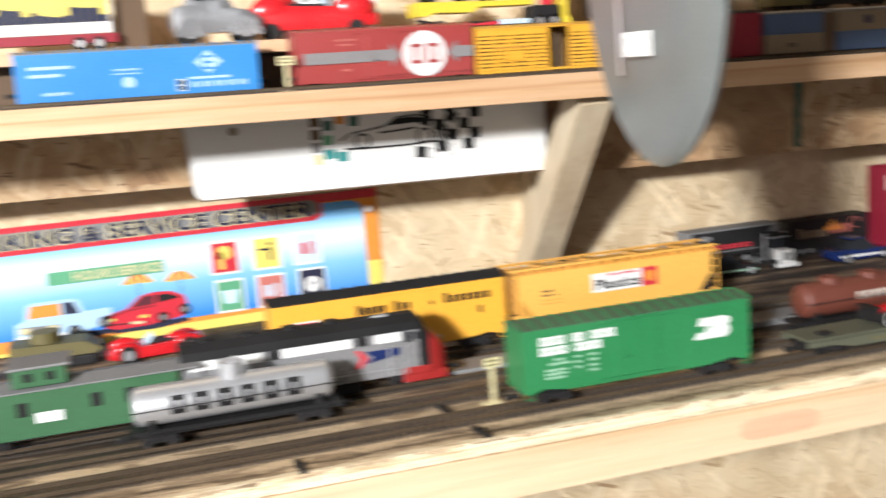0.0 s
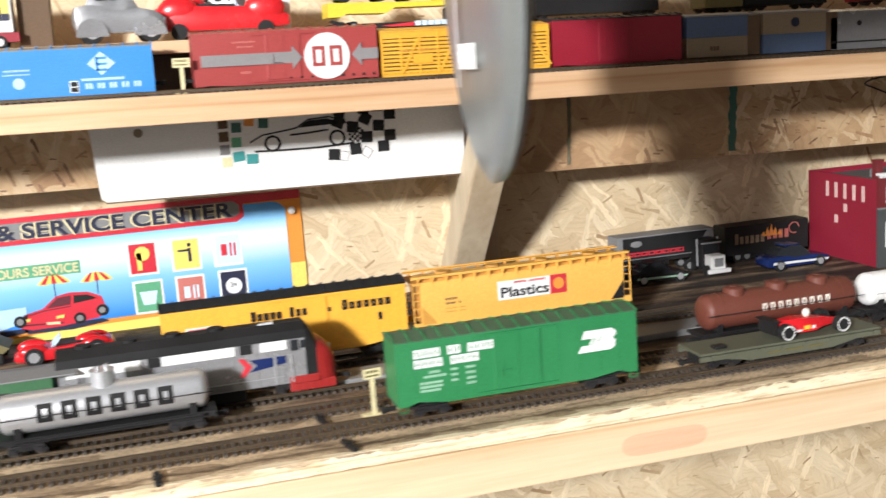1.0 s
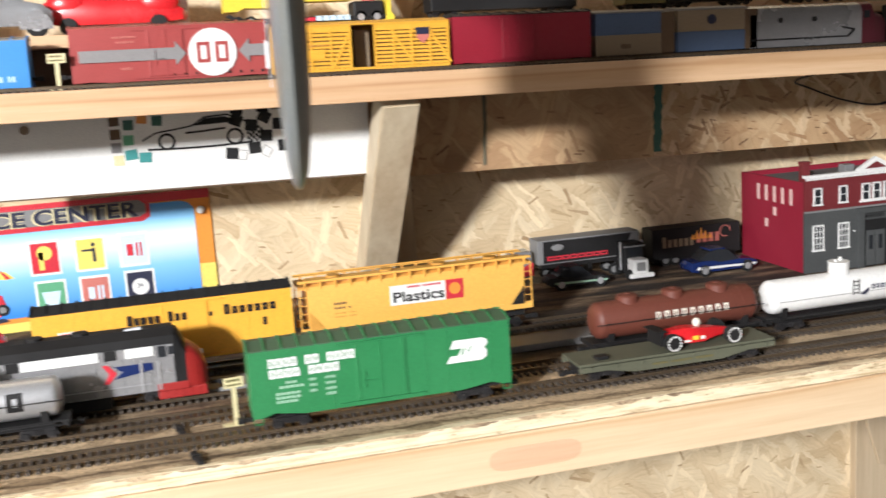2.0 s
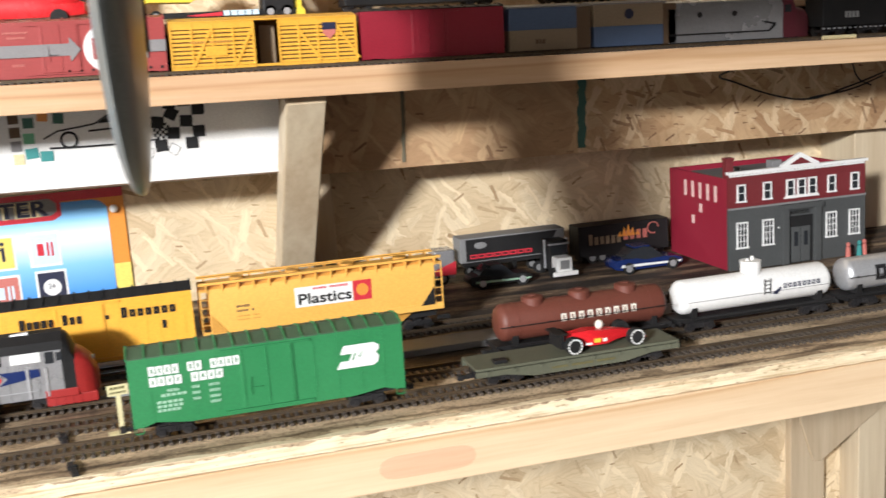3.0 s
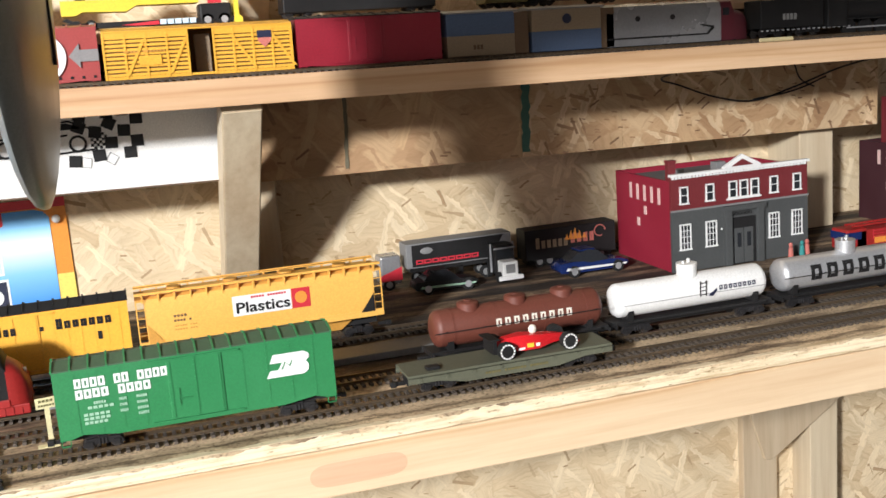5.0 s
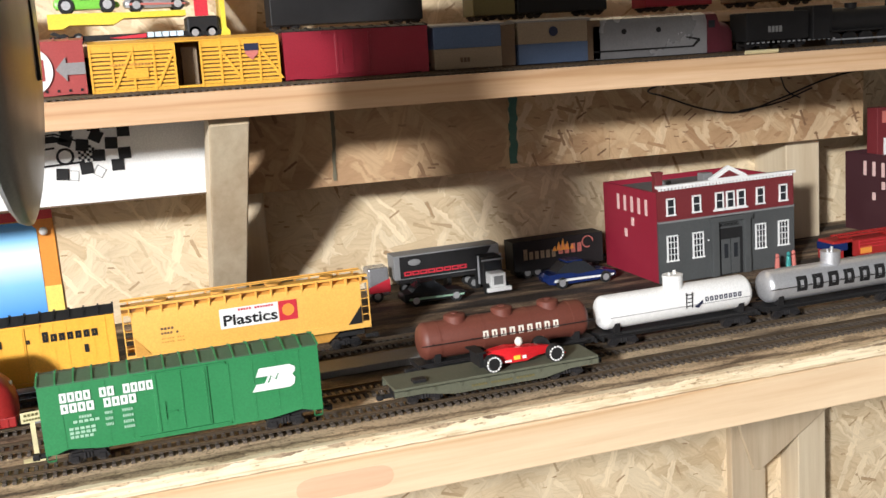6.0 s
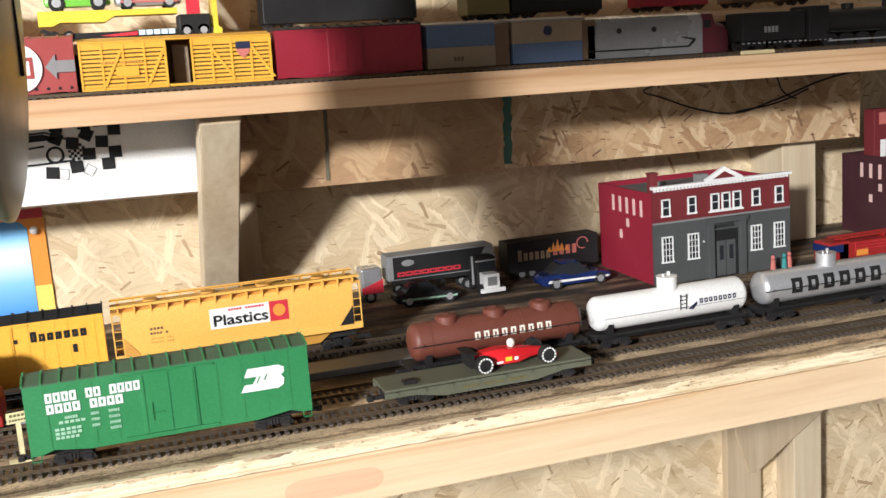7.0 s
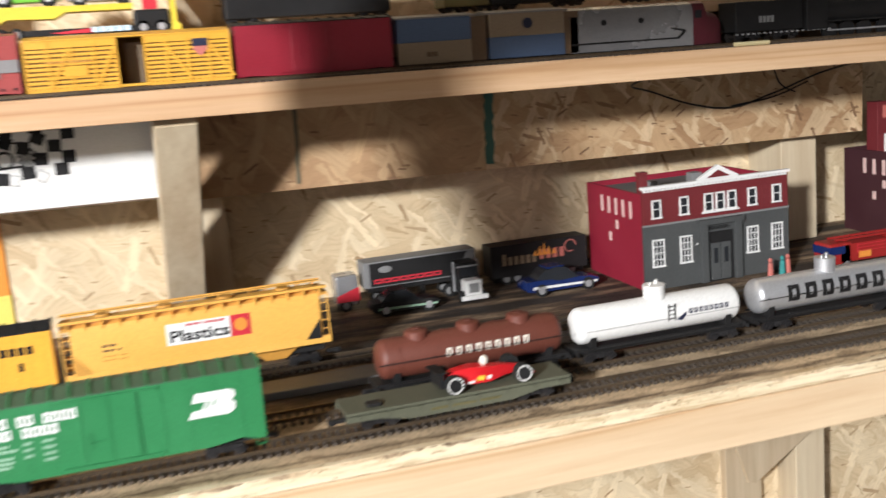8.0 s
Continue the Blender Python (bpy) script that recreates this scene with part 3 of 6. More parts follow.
def boxcar(name, m, L, W, z0, z1, body_mat, roof_mat, label, peak=0.0035, door=None, ribs=(), trucks=True, sill=0.0025, group="model freight cars", overhang=0.0):
    """A house car: body with a fish-belly sill, peaked roof with running board, doors and end ladders. z counts from the rail top."""
    root = thing(name, m, label, "model train car", group)
    h, w = L / 2, W / 2
    pts = [(-h, z0), (-h * 0.93, z0), (-h * 0.84, z0 + sill), (-h * 0.6, z0 - 0.0005), (h * 0.6, z0 - 0.0005), (h * 0.84, z0 + sill), (h * 0.93, z0), (h, z0), (h, z1), (-h, z1)]
    bm = prism(B(), pts, -w, w)
    part("body", bm, body_mat, root)
    bm = prism(B(), [(-w - overhang, z1), (w + overhang, z1), (w + overhang, z1 + 0.0008), (0, z1 + peak), (-w - overhang, z1 + 0.0008)], -h - 0.0006, h + 0.0006, "yz")
    roof = part("roof", bm, roof_mat, root)
    bm = B()
    n = max(6, int(L / 0.011))
    for i in range(n + 1):
        x = -h + L * i / n
        for s in (-1, 1):
            v = [(x - 0.0006, s * (w + 0.0002), z1 + 0.0009), (x + 0.0006, s * (w + 0.0002), z1 + 0.0009), (x + 0.0006, s * 0.003, z1 + peak + 0.0003), (x - 0.0006, s * 0.003, z1 + peak + 0.0003)]
            f = [bm.verts.new((a, b, c + 0.0006)) for a, b, c in v] + [bm.verts.new((a, b, c - 0.0008)) for a, b, c in v]
            for q in ((0, 1, 2, 3), (0, 1, 5, 4), (1, 2, 6, 5), (3, 2, 6, 7), (0, 3, 7, 4)):
                bm.faces.new([f[k] for k in q])
    bmesh.ops.recalc_face_normals(bm, faces=bm.faces[:])
    part("roof_rib", bm, BLACK if roof_mat is BLACK else body_mat, roof)
    if door:
        a, b = door
        bm = box(B(), a, b, -w - 0.0009, -w + 0.001, z0 + 0.003, z1 - 0.002, 0.0003)
        for x in (a + 0.002, (a + b) / 2, b - 0.002):
            box(bm, x - 0.0004, x + 0.0004, -w - 0.0014, -w, z0 + 0.004, z1 - 0.003)
        d = part("door", bm, body_mat, root)
        for z in (z0 + 0.0022, z1 - 0.0018):
            part("door_rail", box(B(), a - 0.012, b + 0.012, -w - 0.0014, -w + 0.0004, z - 0.0006, z + 0.0006), body_mat, root)
        bm = B()
        box(bm, a + 0.006, a + 0.0066, -w - 0.0018, -w - 0.001, z0 + 0.012, z0 + 0.024)
        box(bm, a + 0.006, a + 0.014, -w - 0.0018, -w - 0.001, z0 + 0.0165, z0 + 0.0171)
        part("latch", bm, body_mat, d)
    if len(ribs):
        for x in ribs:
            part("side_rib", box(B(), x - 0.0003, x + 0.0003, -w - 0.0003, -w + 0.001, z0 + 0.002, z1 - 0.001), body_mat, root)
    for x in (-h + 0.0005, h - 0.0065):
        bm = B()
        box(bm, x, x + 0.006, -w - 0.0004, -w + 0.001, z0 - 0.0042, z0 - 0.0036)
        for e in (0, 0.0055):
            box(bm, x + e, x + e + 0.0005, -w - 0.0004, -w + 0.001, z0 - 0.0042, z0 + 0.001)
        part("step", bm, body_mat, root)
    part("underframe", box(B(), -h + 0.006, h - 0.006, -w * 0.55, w * 0.55, z0 - 0.003, z0 + 0.002), BLACK, root)
    if trucks:
        truck_part(root, -h + 0.026)
        truck_part(root, h - 0.026)
    couplers(root, h)
    return root


# black wiring clips that lie across the track edge
for cx, cy, rz in ((-0.2195, -0.013, 12), (-0.346, -0.016, 3), (-0.228, 0.046, 8)):
    clip = thing("track_clip", pose(cx, cy, Z0, 0, 0, rz), "small black plastic wiring clip beside the rails", "track clip", "track clips")
    part("tongue", box(B(), -0.0022, 0.0022, -0.0125, 0.0105, 0.0, 0.0026, 0.0005), BLACK, clip)
    part("lug", box(B(), -0.0032, 0.0032, -0.001, 0.0020, 0.0004, 0.0032, 0.0005), BLACK, clip)


# green box car
g = boxcar("green_boxcar", pose(-0.0885, YA, RT), 0.183, 0.035, 0.0145, 0.0605, GREEN, GREEN_ROOF, "green model boxcar with white printed lettering on the front track", 0.0038, (-0.02, 0.016), [-0.078, -0.064, -0.05, -0.036, 0.03, 0.046, 0.062, 0.078])
Y = -0.0175 - 0.0004
bars("lettering", (4, 2, 4), -0.0785, -0.0190, 0.0485, 0.0548, Y, WHITE, g, 0.16, hollow=True)
bars("lettering", (4, 4), -0.0785, -0.0305, 0.0412, 0.0473, Y, WHITE, g, 0.16, hollow=True)
for i, (a, b, z) in enumerate(((-0.068, -0.060, 0.0375), (-0.072, -0.055, 0.0345), (-0.075, -0.058, 0.0300), (-0.075, -0.058, 0.0272), (-0.075, -0.06, 0.0244), (-0.052, -0.047, 0.0375), (-0.052, -0.047, 0.0335), (-0.052, -0.047, 0.0295), (-0.041, -0.034, 0.0375), (-0.041, -0.034, 0.0335), (-0.041, -0.034, 0.0295), (-0.041, -0.034, 0.0258))):
    bars("small_print", (5,), a, b, z - 0.0009, z + 0.0009, Y, DULLWHITE, g, 0.25)
bm = B()
prism(bm, [(0.050, 0.0505), (0.071, 0.0505), (0.0745, 0.0485), (0.0745, 0.0455), (0.0722, 0.0434), (0.0742, 0.0408), (0.0735, 0.0366), (0.0700, 0.0345), (0.0445, 0.0345), (0.0475, 0.0395), (0.0530, 0.0395), (0.0560, 0.0445), (0.0475, 0.0445)], Y - 0.0003, Y + 0.0001)
logo = part("emblem", bm, WHITE, g, "white printed emblem")
bm = B()
prism(bm, [(0.0560, 0.0395), (0.0580, 0.0440), (0.0612, 0.0412), (0.0632, 0.0455), (0.0625, 0.0455), (0.0607, 0.0420), (0.0576, 0.0448), (0.0553, 0.0400)], Y - 0.0005, Y)
part("emblem_cut", bm, GREEN, logo)

# yellow covered hopper
def hopper(m):
    root = thing("covered_hopper", m, "yellow-orange model covered hopper with a white and red label", "model train car", "model freight cars")
    h, w = 0.1025, 0.0172
    prof = [(-w, 0.026), (-w - 0.0008, 0.036), (-w - 0.0008, 0.056), (-w + 0.0005, 0.0625), (-0.008, 0.0655), (0.008, 0.0655), (w - 0.0005, 0.0625), (w + 0.0008, 0.056), (w + 0.0008, 0.036), (w, 0.026)]
    part("body", prism(B(), prof, -h + 0.008, h - 0.008, "yz"), YELLOW, root, smooth=True)
    part("side_sill", box(B(), -h, h, -w - 0.0008, -w + 0.002, 0.0215, 0.0272), YELLOW, root)
    part("side_sill", box(B(), -h, h, w - 0.002, w + 0.0008, 0.0215, 0.0272), YELLOW, root)
    for x in (-0.058, 0.0, 0.058):
        bm = B()
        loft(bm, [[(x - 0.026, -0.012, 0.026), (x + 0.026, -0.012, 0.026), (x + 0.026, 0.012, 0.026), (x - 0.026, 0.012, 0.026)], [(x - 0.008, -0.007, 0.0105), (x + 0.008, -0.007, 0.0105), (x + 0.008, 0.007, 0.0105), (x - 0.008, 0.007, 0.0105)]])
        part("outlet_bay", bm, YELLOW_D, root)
    for s in (-1, 1):
        x = s * (h - 0.004)
        for yy in (-w, w):
            bm = B()
            for dx in (-0.0035, 0.0035):
                box(bm, x + dx - 0.0005, x + dx + 0.0005, yy - 0.0005, yy + 0.0005, 0.0215, 0.0630)
            for k in range(6):
                box(bm, x - 0.0035, x + 0.0035, yy - 0.0004, yy + 0.0004, 0.026 + k * 0.007, 0.0266 + k * 0.007)
            part("end_ladder", bm, YELLOW, root)
        # end recesses are flat panels with shade painted as black or darker yellow
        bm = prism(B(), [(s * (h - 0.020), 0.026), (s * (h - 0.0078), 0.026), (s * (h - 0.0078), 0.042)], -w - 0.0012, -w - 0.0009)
        part("end_shade_panel", bm, BLACK if s > 0 else YELLOW_D, root)
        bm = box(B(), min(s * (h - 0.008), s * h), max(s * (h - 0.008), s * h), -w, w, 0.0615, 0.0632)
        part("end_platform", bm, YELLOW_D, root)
    bm = B()
    for s in (-1, 1):
        box(bm, -h, h, s * 0.0125 - 0.003, s * 0.0125 + 0.003, 0.0668, 0.0674)
        box(bm, -h, h, s * 0.0158 - 0.0005, s * 0.0158 + 0.0005, 0.0660, 0.0680)
    walkway = part("roof_walk", bm, YELLOW, root)
    for k in range(16):
        x = -h + 0.006 + k * (2 * h - 0.012) / 15
        for s in (-1, 1):
            bm = prism(B(), [(s * (w + 0.0005), 0.0600), (s * (w + 0.0022), 0.0668), (s * 0.012, 0.0668), (s * 0.012, 0.0650)], x - 0.0006, x + 0.0006, "yz")
            part("walk_bracket", bm, YELLOW, walkway)
    for k in range(4):
        bm = cyl(B(), (-0.07 + k * 0.0467, 0, 0.0665), "z", 0.006, 0.003, 16)
        part("hatch", bm, YELLOW_D, root)
    part("centre_sill", box(B(), -h + 0.004, h - 0.004, -0.006, 0.006, 0.013, 0.022), BLACK, root)
    y = -w - 0.0008
    lab = part("label_panel", box(B(), -0.0255, 0.0235, y - 0.0004, y + 0.0002, 0.0385, 0.0555), WHITE, root, "white label panel")
    words("lettering", "Plastics", 0.0125, BLACK, lab, (-0.0235, y - 0.0005, 0.0410), width=0.045, bold=0.00025)
    bars("small_print", (5, 7), -0.010, 0.020, 0.0525, 0.0542, y - 0.0004, SIGNRED, lab)
    red = part("label_red", box(B(), 0.0240, 0.0395, y - 0.0004, y + 0.0002, 0.0385, 0.0555), SIGNRED, root, "red label panel")
    bm = B()
    cyl(bm, (0.03175, y - 0.0004, 0.0475), "y", 0.0052, 0.0006, 20)
    part("emblem", bm, SIGNORANGE, red)
    bars("small_print", (4,), -0.0735, -0.0625, 0.0452, 0.0472, y + 0.0001, BROWN, root)
    bars("small_print", (4, 1), -0.0735, -0.059, 0.0415, 0.0432, y + 0.0001, BROWN, root)
    for k in range(2):
        bars("small_print", (5, 3), -0.0735, -0.055, 0.0372 - 0.003 * k, 0.0384 - 0.003 * k, y + 0.0001, YELLOW_D, root)
    truck_part(root, -h + 0.022)
    truck_part(root, h - 0.022)
    couplers(root, h)
    return root


hopper(pose(-0.020, YD, RT))

# yellow reefer with a black roof
r = boxcar("yellow_reefer", pose(-0.2305, YD, RT), 0.204, 0.0355, 0.0155, 0.0650, ORANGE, BLACK, "orange-yellow model boxcar with black roof and dark lettering", 0.0045, (-0.004, 0.034), [-0.09, -0.08, -0.07, -0.06, -0.05, -0.04, -0.03, -0.02, 0.045, 0.055, 0.065, 0.075, 0.085, 0.095], overhang=0.0006)
y = -0.01775
bars("lettering", (5, 3), -0.030, 0.018, 0.0490, 0.0572, y - 0.0014, BLACK, r, 0.35, lower=True, hollow=True)
bars("lettering", (3,), 0.0265, 0.038, 0.0495, 0.0540, y - 0.0004, BLACK, r, 0.3, lower=True, hollow=True)
bars("lettering", (7,), 0.0465, 0.090, 0.0490, 0.0574, y - 0.0004, BLACK, r, 0.3, lower=True, hollow=True)
bars("lettering", (1,), 0.0770, 0.0805, 0.0365, 0.0430, y - 0.0004, BLACK, r, 0.1)
pl = part("label_panel", box(B(), -0.083, -0.062, y - 0.0006, y, 0.0445, 0.0500), WHITE, r)
bars("small_print", (7,), -0.081, -0.064, 0.0475, 0.0490, y - 0.0005, SIGNRED, pl)
bars("small_print", (8,), -0.081, -0.064, 0.0455, 0.0468, y - 0.0005, SIGNRED, pl)

# stock car, oxide car, blue car and the others along the upper shelf
def stock_car(m):
    root = thing("stock_car", m, "yellow model livestock car with slatted sides and an open door", "model train car", "model cars on the upper shelf")
    h, w, z0, z1 = 0.0780, 0.017, 0.0035, 0.0415
    part("floor", box(B(), -h, h, -w, w, z0, z0 + 0.002), STOCK, root)
    part("roof", prism(B(), [(-w - 0.001, z1), (w + 0.001, z1), (w + 0.001, z1 + 0.001), (0, z1 + 0.004), (-w - 0.001, z1 + 0.001)], -h, h, "yz"), STOCK, root)
    # far side takes the dark interior shade in its colour
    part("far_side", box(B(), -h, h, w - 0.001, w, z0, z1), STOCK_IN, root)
    for s in (-1, 1):
        part("end_wall", box(B(), min(s * h, s * (h - 0.001)), max(s * h, s * (h - 0.001)), -w, w, z0, z1), STOCK, root)
    bm = B()
    for a, b in ((-h, -0.009), (0.011, h)):
        for k in range(11):
            z = z0 + 0.0022 + k * 0.0034
            tall = 0.0022 if k not in (9,) else 0.0034
            part("slat", box(B(), a + 0.0008, b - 0.0008, -w, -w + 0.0009, z, z + tall), STOCK, root)
        box(bm, a, b, -w - 0.0002, -w + 0.001, z0 - 0.001, z0 + 0.002)
        box(bm, a, b, -w - 0.0002, -w + 0.001, z1 - 0.0055, z1)
        n = 4
        for k in range(n + 1):
            x = a + 0.0008 + (b - a - 0.0016) * k / n
            box(bm, x - 0.0009, x + 0.0009, -w - 0.0008, -w + 0.001, z0, z1 - 0.001)
        for k in range(n):
            xa, xb = a + (b - a) * k / n, a + (b - a) * (k + 1) / n
            if k in (1, 3):
                xa, xb = (xb, xa) if a > 0 else (xa, xb)
                prism(bm, [(xa, z0 + 0.003), (xa + 0.0026, z0 + 0.003), (xb, z1 - 0.006), (xb - 0.0026, z1 - 0.006)], -w - 0.0010, -w + 0.0004)
    part("frame", bm, STOCK, root)
    # dark sheets behind the slats imitate the shaded inside of the car
    part("gap_shade_sheet", box(B(), -h + 0.002, -0.009, -w + 0.002, -w + 0.0024, z0, z1), STOCK_IN, root)
    part("gap_shade_sheet", box(B(), 0.011, h - 0.002, -w + 0.002, -w + 0.0024, z0, z1), STOCK_IN, root)
    part("door_load", box(B(), -0.0025, 0.0105, 0.004, 0.012, z0 + 0.002, z1 - 0.004), TAN, root, "tan board inside the open door")
    b = part("badge", prism(B(), [(0.0488, 0.0360), (0.0597, 0.0360), (0.0597, 0.0285), (0.0543, 0.0232), (0.0488, 0.0285)], -w - 0.0012, -w - 0.0008), SKINPINK, root)
    part("badge_top", box(B(), 0.0482, 0.0603, -w - 0.0014, -w - 0.0009, 0.0312, 0.0372), NAVY, b)
    part("route_board", box(B(), -0.050, -0.032, -w - 0.0012, -w - 0.0002, 0.014, 0.022), STOCK, root)
    bars("lettering", (5, 7), -0.062, -0.028, 0.0245, 0.0262, -w - 0.0009, YELLOW_D, root)
    truck_part(root, -h + 0.02)
    truck_part(root, h - 0.02)
    couplers(root, h)
    return root


RU = 0.0003
stock_car(upper(-0.0435, 0.241, RU))

s = boxcar("oxide_boxcar", upper(-0.2035, 0.241, RU), 0.157, 0.034, 0.004, 0.0465, REDBROWN, REDBROWN, "oxide red model boxcar with grey band and round white emblem", 0.003, (-0.018, 0.012), group="model cars on the upper shelf", sill=0.0005)
y = -0.017
part("band", prism(B(), [(-0.072, 0.0200), (0.004, 0.0200), (0.004, 0.0150), (0.0125, 0.0245), (0.004, 0.0345), (0.004, 0.0295), (-0.072, 0.0295)], y - 0.0018, y - 0.0004), GREYBAND, s)
part("band", prism(B(), [(0.0785, 0.0200), (0.064, 0.0200), (0.064, 0.0150), (0.0555, 0.0245), (0.064, 0.0345), (0.064, 0.0295), (0.0785, 0.0295)], y - 0.0018, y - 0.0004), GREYBAND, s)
em = part("emblem", cyl(B(), (0.034, y - 0.0010, 0.0245), "y", 0.0195, 0.0016, 40), WHITE, s, "round white emblem")
for a in (0.0212, 0.0362):
    bm = B()
    for p, q, c, d in ((0, 0.0030, 0.0160, 0.0330), (0.0078, 0.0108, 0.0160, 0.0330), (0.0030, 0.0078, 0.0300, 0.0330), (0.0030, 0.0078, 0.0160, 0.0190)):
        box(bm, a + p, a + q, y - 0.0021, y - 0.0016, c, d)
    part("emblem_mark", bm, REDBROWN, em)
bars("small_print", (8,), -0.045, -0.026, 0.0385, 0.0400, y - 0.0004, SKINPINK, s)
bars("small_print", (7,), -0.042, -0.028, 0.0345, 0.0360, y - 0.0004, SKINPINK, s)
bars("small_print", (5,), -0.040, -0.031, 0.0130, 0.0150, y - 0.0004, SKINPINK, s)
bm = B()
for k in range(9):
    x = 0.002 + k * 0.009
    box(bm, x - 0.001, x + 0.001, y - 0.0009, y, 0.0065, 0.0085)
part("tie_down_slot", bm, BLACK, s)

b = boxcar("blue_boxcar", upper(-0.409, 0.241, RU), 0.190, 0.034, 0.003, 0.0405, BLUE, GREY, "bright blue model boxcar with pale diamond emblem", 0.003, None, group="model cars on the upper shelf", sill=0.0005)
dm = part("emblem", prism(B(), [(0.0435, 0.0280), (0.0545, 0.0375), (0.0655, 0.0280), (0.0545, 0.0185)], y - 0.0006, y), LTBLUE, b)
bm = B()
for z in (0.0228, 0.0275, 0.0322):
    box(bm, 0.0500, 0.0590, y - 0.0009, y - 0.0005, z - 0.0009, z + 0.0009)
box(bm, 0.0500, 0.0520, y - 0.0009, y - 0.0005, 0.0220, 0.0330)
part("emblem_mark", bm, BLUE, dm)
bars("lettering", (12,), 0.038, 0.0715, 0.0145, 0.0165, y - 0.0003, LTBLUE, b, 0.1)
for k in range(5):
    bars("small_print", (2,), 0.0405 + 0.0095 * k, 0.0470 + 0.0095 * k, 0.0080, 0.0125, y - 0.0003, LTBLUE, b)
bars("small_print", (9,), -0.020, 0.0, 0.0245, 0.0260, y - 0.0003, LTBLUE, b)
bars("small_print", (10,), -0.021, 0.0, 0.0215, 0.0225, y - 0.0003, LTBLUE, b)
part("small_emblem", cyl(B(), (-0.0095, y - 0.0003, 0.0150), "y", 0.0045, 0.0006, 16), LTBLUE, b)
bars("lettering", (10,), -0.085, -0.052, 0.0285, 0.0310, y - 0.0003, LTBLUE, b, 0.1)
bars("lettering", (8,), -0.085, -0.060, 0.0225, 0.0250, y - 0.0003, LTBLUE, b, 0.1)
bars("small_print", (6,), -0.075, -0.055, 0.0080, 0.0105, y - 0.0003, LTBLUE, b)
sq = part("data_panel", box(B(), 0.0285, 0.0355, y - 0.0006, y, 0.0055, 0.0150), WHITE, b)
bm = box(B(), 0.0293, 0.0347, y - 0.0009, y - 0.0005, 0.0062, 0.0098)
box(bm, 0.0293, 0.0347, y - 0.0009, y - 0.0005, 0.0106, 0.0143)
part("data_square", bm, BLACK, sq)

boxcar("red_boxcar", upper(0.1035, 0.241, RU), 0.130, 0.034, 0.004, 0.0445, DARKRED, BLACK, "deep red model boxcar in shade on the upper shelf", 0.003, (-0.02, 0.012), group="model cars on the upper shelf", sill=0.0005)
for nm, x0, x1, top, low in (("blue_tan_caboose", 0.174, 0.239, DKBLUE, TAN), ("tan_blue_caboose", 0.256, 0.326, TAN, DKBLUE)):
    L = x1 - x0
    c = thing(nm, upper((x0 + x1) / 2, 0.241, RU), "two-tone slate blue and tan model caboose in shade", "model train car", "model cars on the upper shelf")
    part("lower_body", box(B(), -L / 2, L / 2, -0.017, 0.017, 0.004, 0.0225, 0.0005), low, c)
    part("upper_body", box(B(), -L / 2, L / 2, -0.0169, 0.0169, 0.0225, 0.042, 0.0005), top, c)
    part("roof", prism(B(), [(-0.0185, 0.042), (0.0185, 0.042), (0.0185, 0.0432), (0, 0.0455), (-0.0185, 0.0432)], -L / 2 - 0.003, L / 2 + 0.003, "yz"), GREYBAND, c)
    part("end_platform", box(B(), L / 2, L / 2 + 0.014, -0.016, 0.016, 0.004, 0.041, 0.0005), BROWN, c)
    if nm.startswith("tan"):
        part("emblem", cyl(B(), (0.0, -0.0171, 0.033), "y", 0.0045, 0.0008, 20), NAVY, c)
    else:
        bars("lettering", (3,), -0.008, 0.002, 0.010, 0.014, -0.0171, BROWN, c)
    truck_part(c, -L / 2 + 0.016)
    truck_part(c, L / 2 - 0.016)


def cab_diesel(m):
    root = thing("diesel_locomotive", m, "grey and maroon streamlined model diesel locomotive in shade", "model locomotive", "model cars on the upper shelf")
    w = 0.016
    prof = [(-w, 0.004), (-w, 0.035), (-w * 0.8, 0.041), (-w * 0.3, 0.0435), (w * 0.3, 0.0435), (w * 0.8, 0.041), (w, 0.035), (w, 0.004)]
    rings = [[(x, a * k, 0.004 + (z - 0.004) * q) for a, z in prof] for x, k, q in ((-0.0775, 1, 1), (0.045, 1, 1), (0.058, 0.98, 1.0), (0.061, 0.95, 0.78), (0.072, 0.82, 0.7), (0.078, 0.55, 0.55))]
    part("body", loft(B(), rings[:2]), SILVER_MATT, root, smooth=True)
    part("nose", loft(B(), rings[1:]), MAROON, root, "maroon cab and nose", smooth=True)
    for x in (-0.045, -0.008):
        part("porthole", cyl(B(), (x, -w - 0.0002, 0.029), "y", 0.0026, 0.0008, 14), BLACK, root)
    part("lining", prism(B(), [(-0.077, 0.0105), (0.030, 0.0105), (0.037, 0.016), (0.037, 0.0185), (0.022, 0.021), (0.022, 0.0198), (0.034, 0.017), (0.029, 0.012), (-0.077, 0.012)], -w - 0.0006, -w + 0.0002), BLACK, root)
    part("window", box(B(), 0.047, 0.054, -w - 0.0004, -w, 0.028, 0.035), WINDOWDARK, root)
    part("skirt", box(B(), -0.074, 0.062, -0.0155, 0.0155, 0.0005, 0.0045), BLACK, root)
    truck_part(root, -0.05)
    truck_part(root, 0.04)
    return root


cab_diesel(upper(0.4095, 0.241, RU))


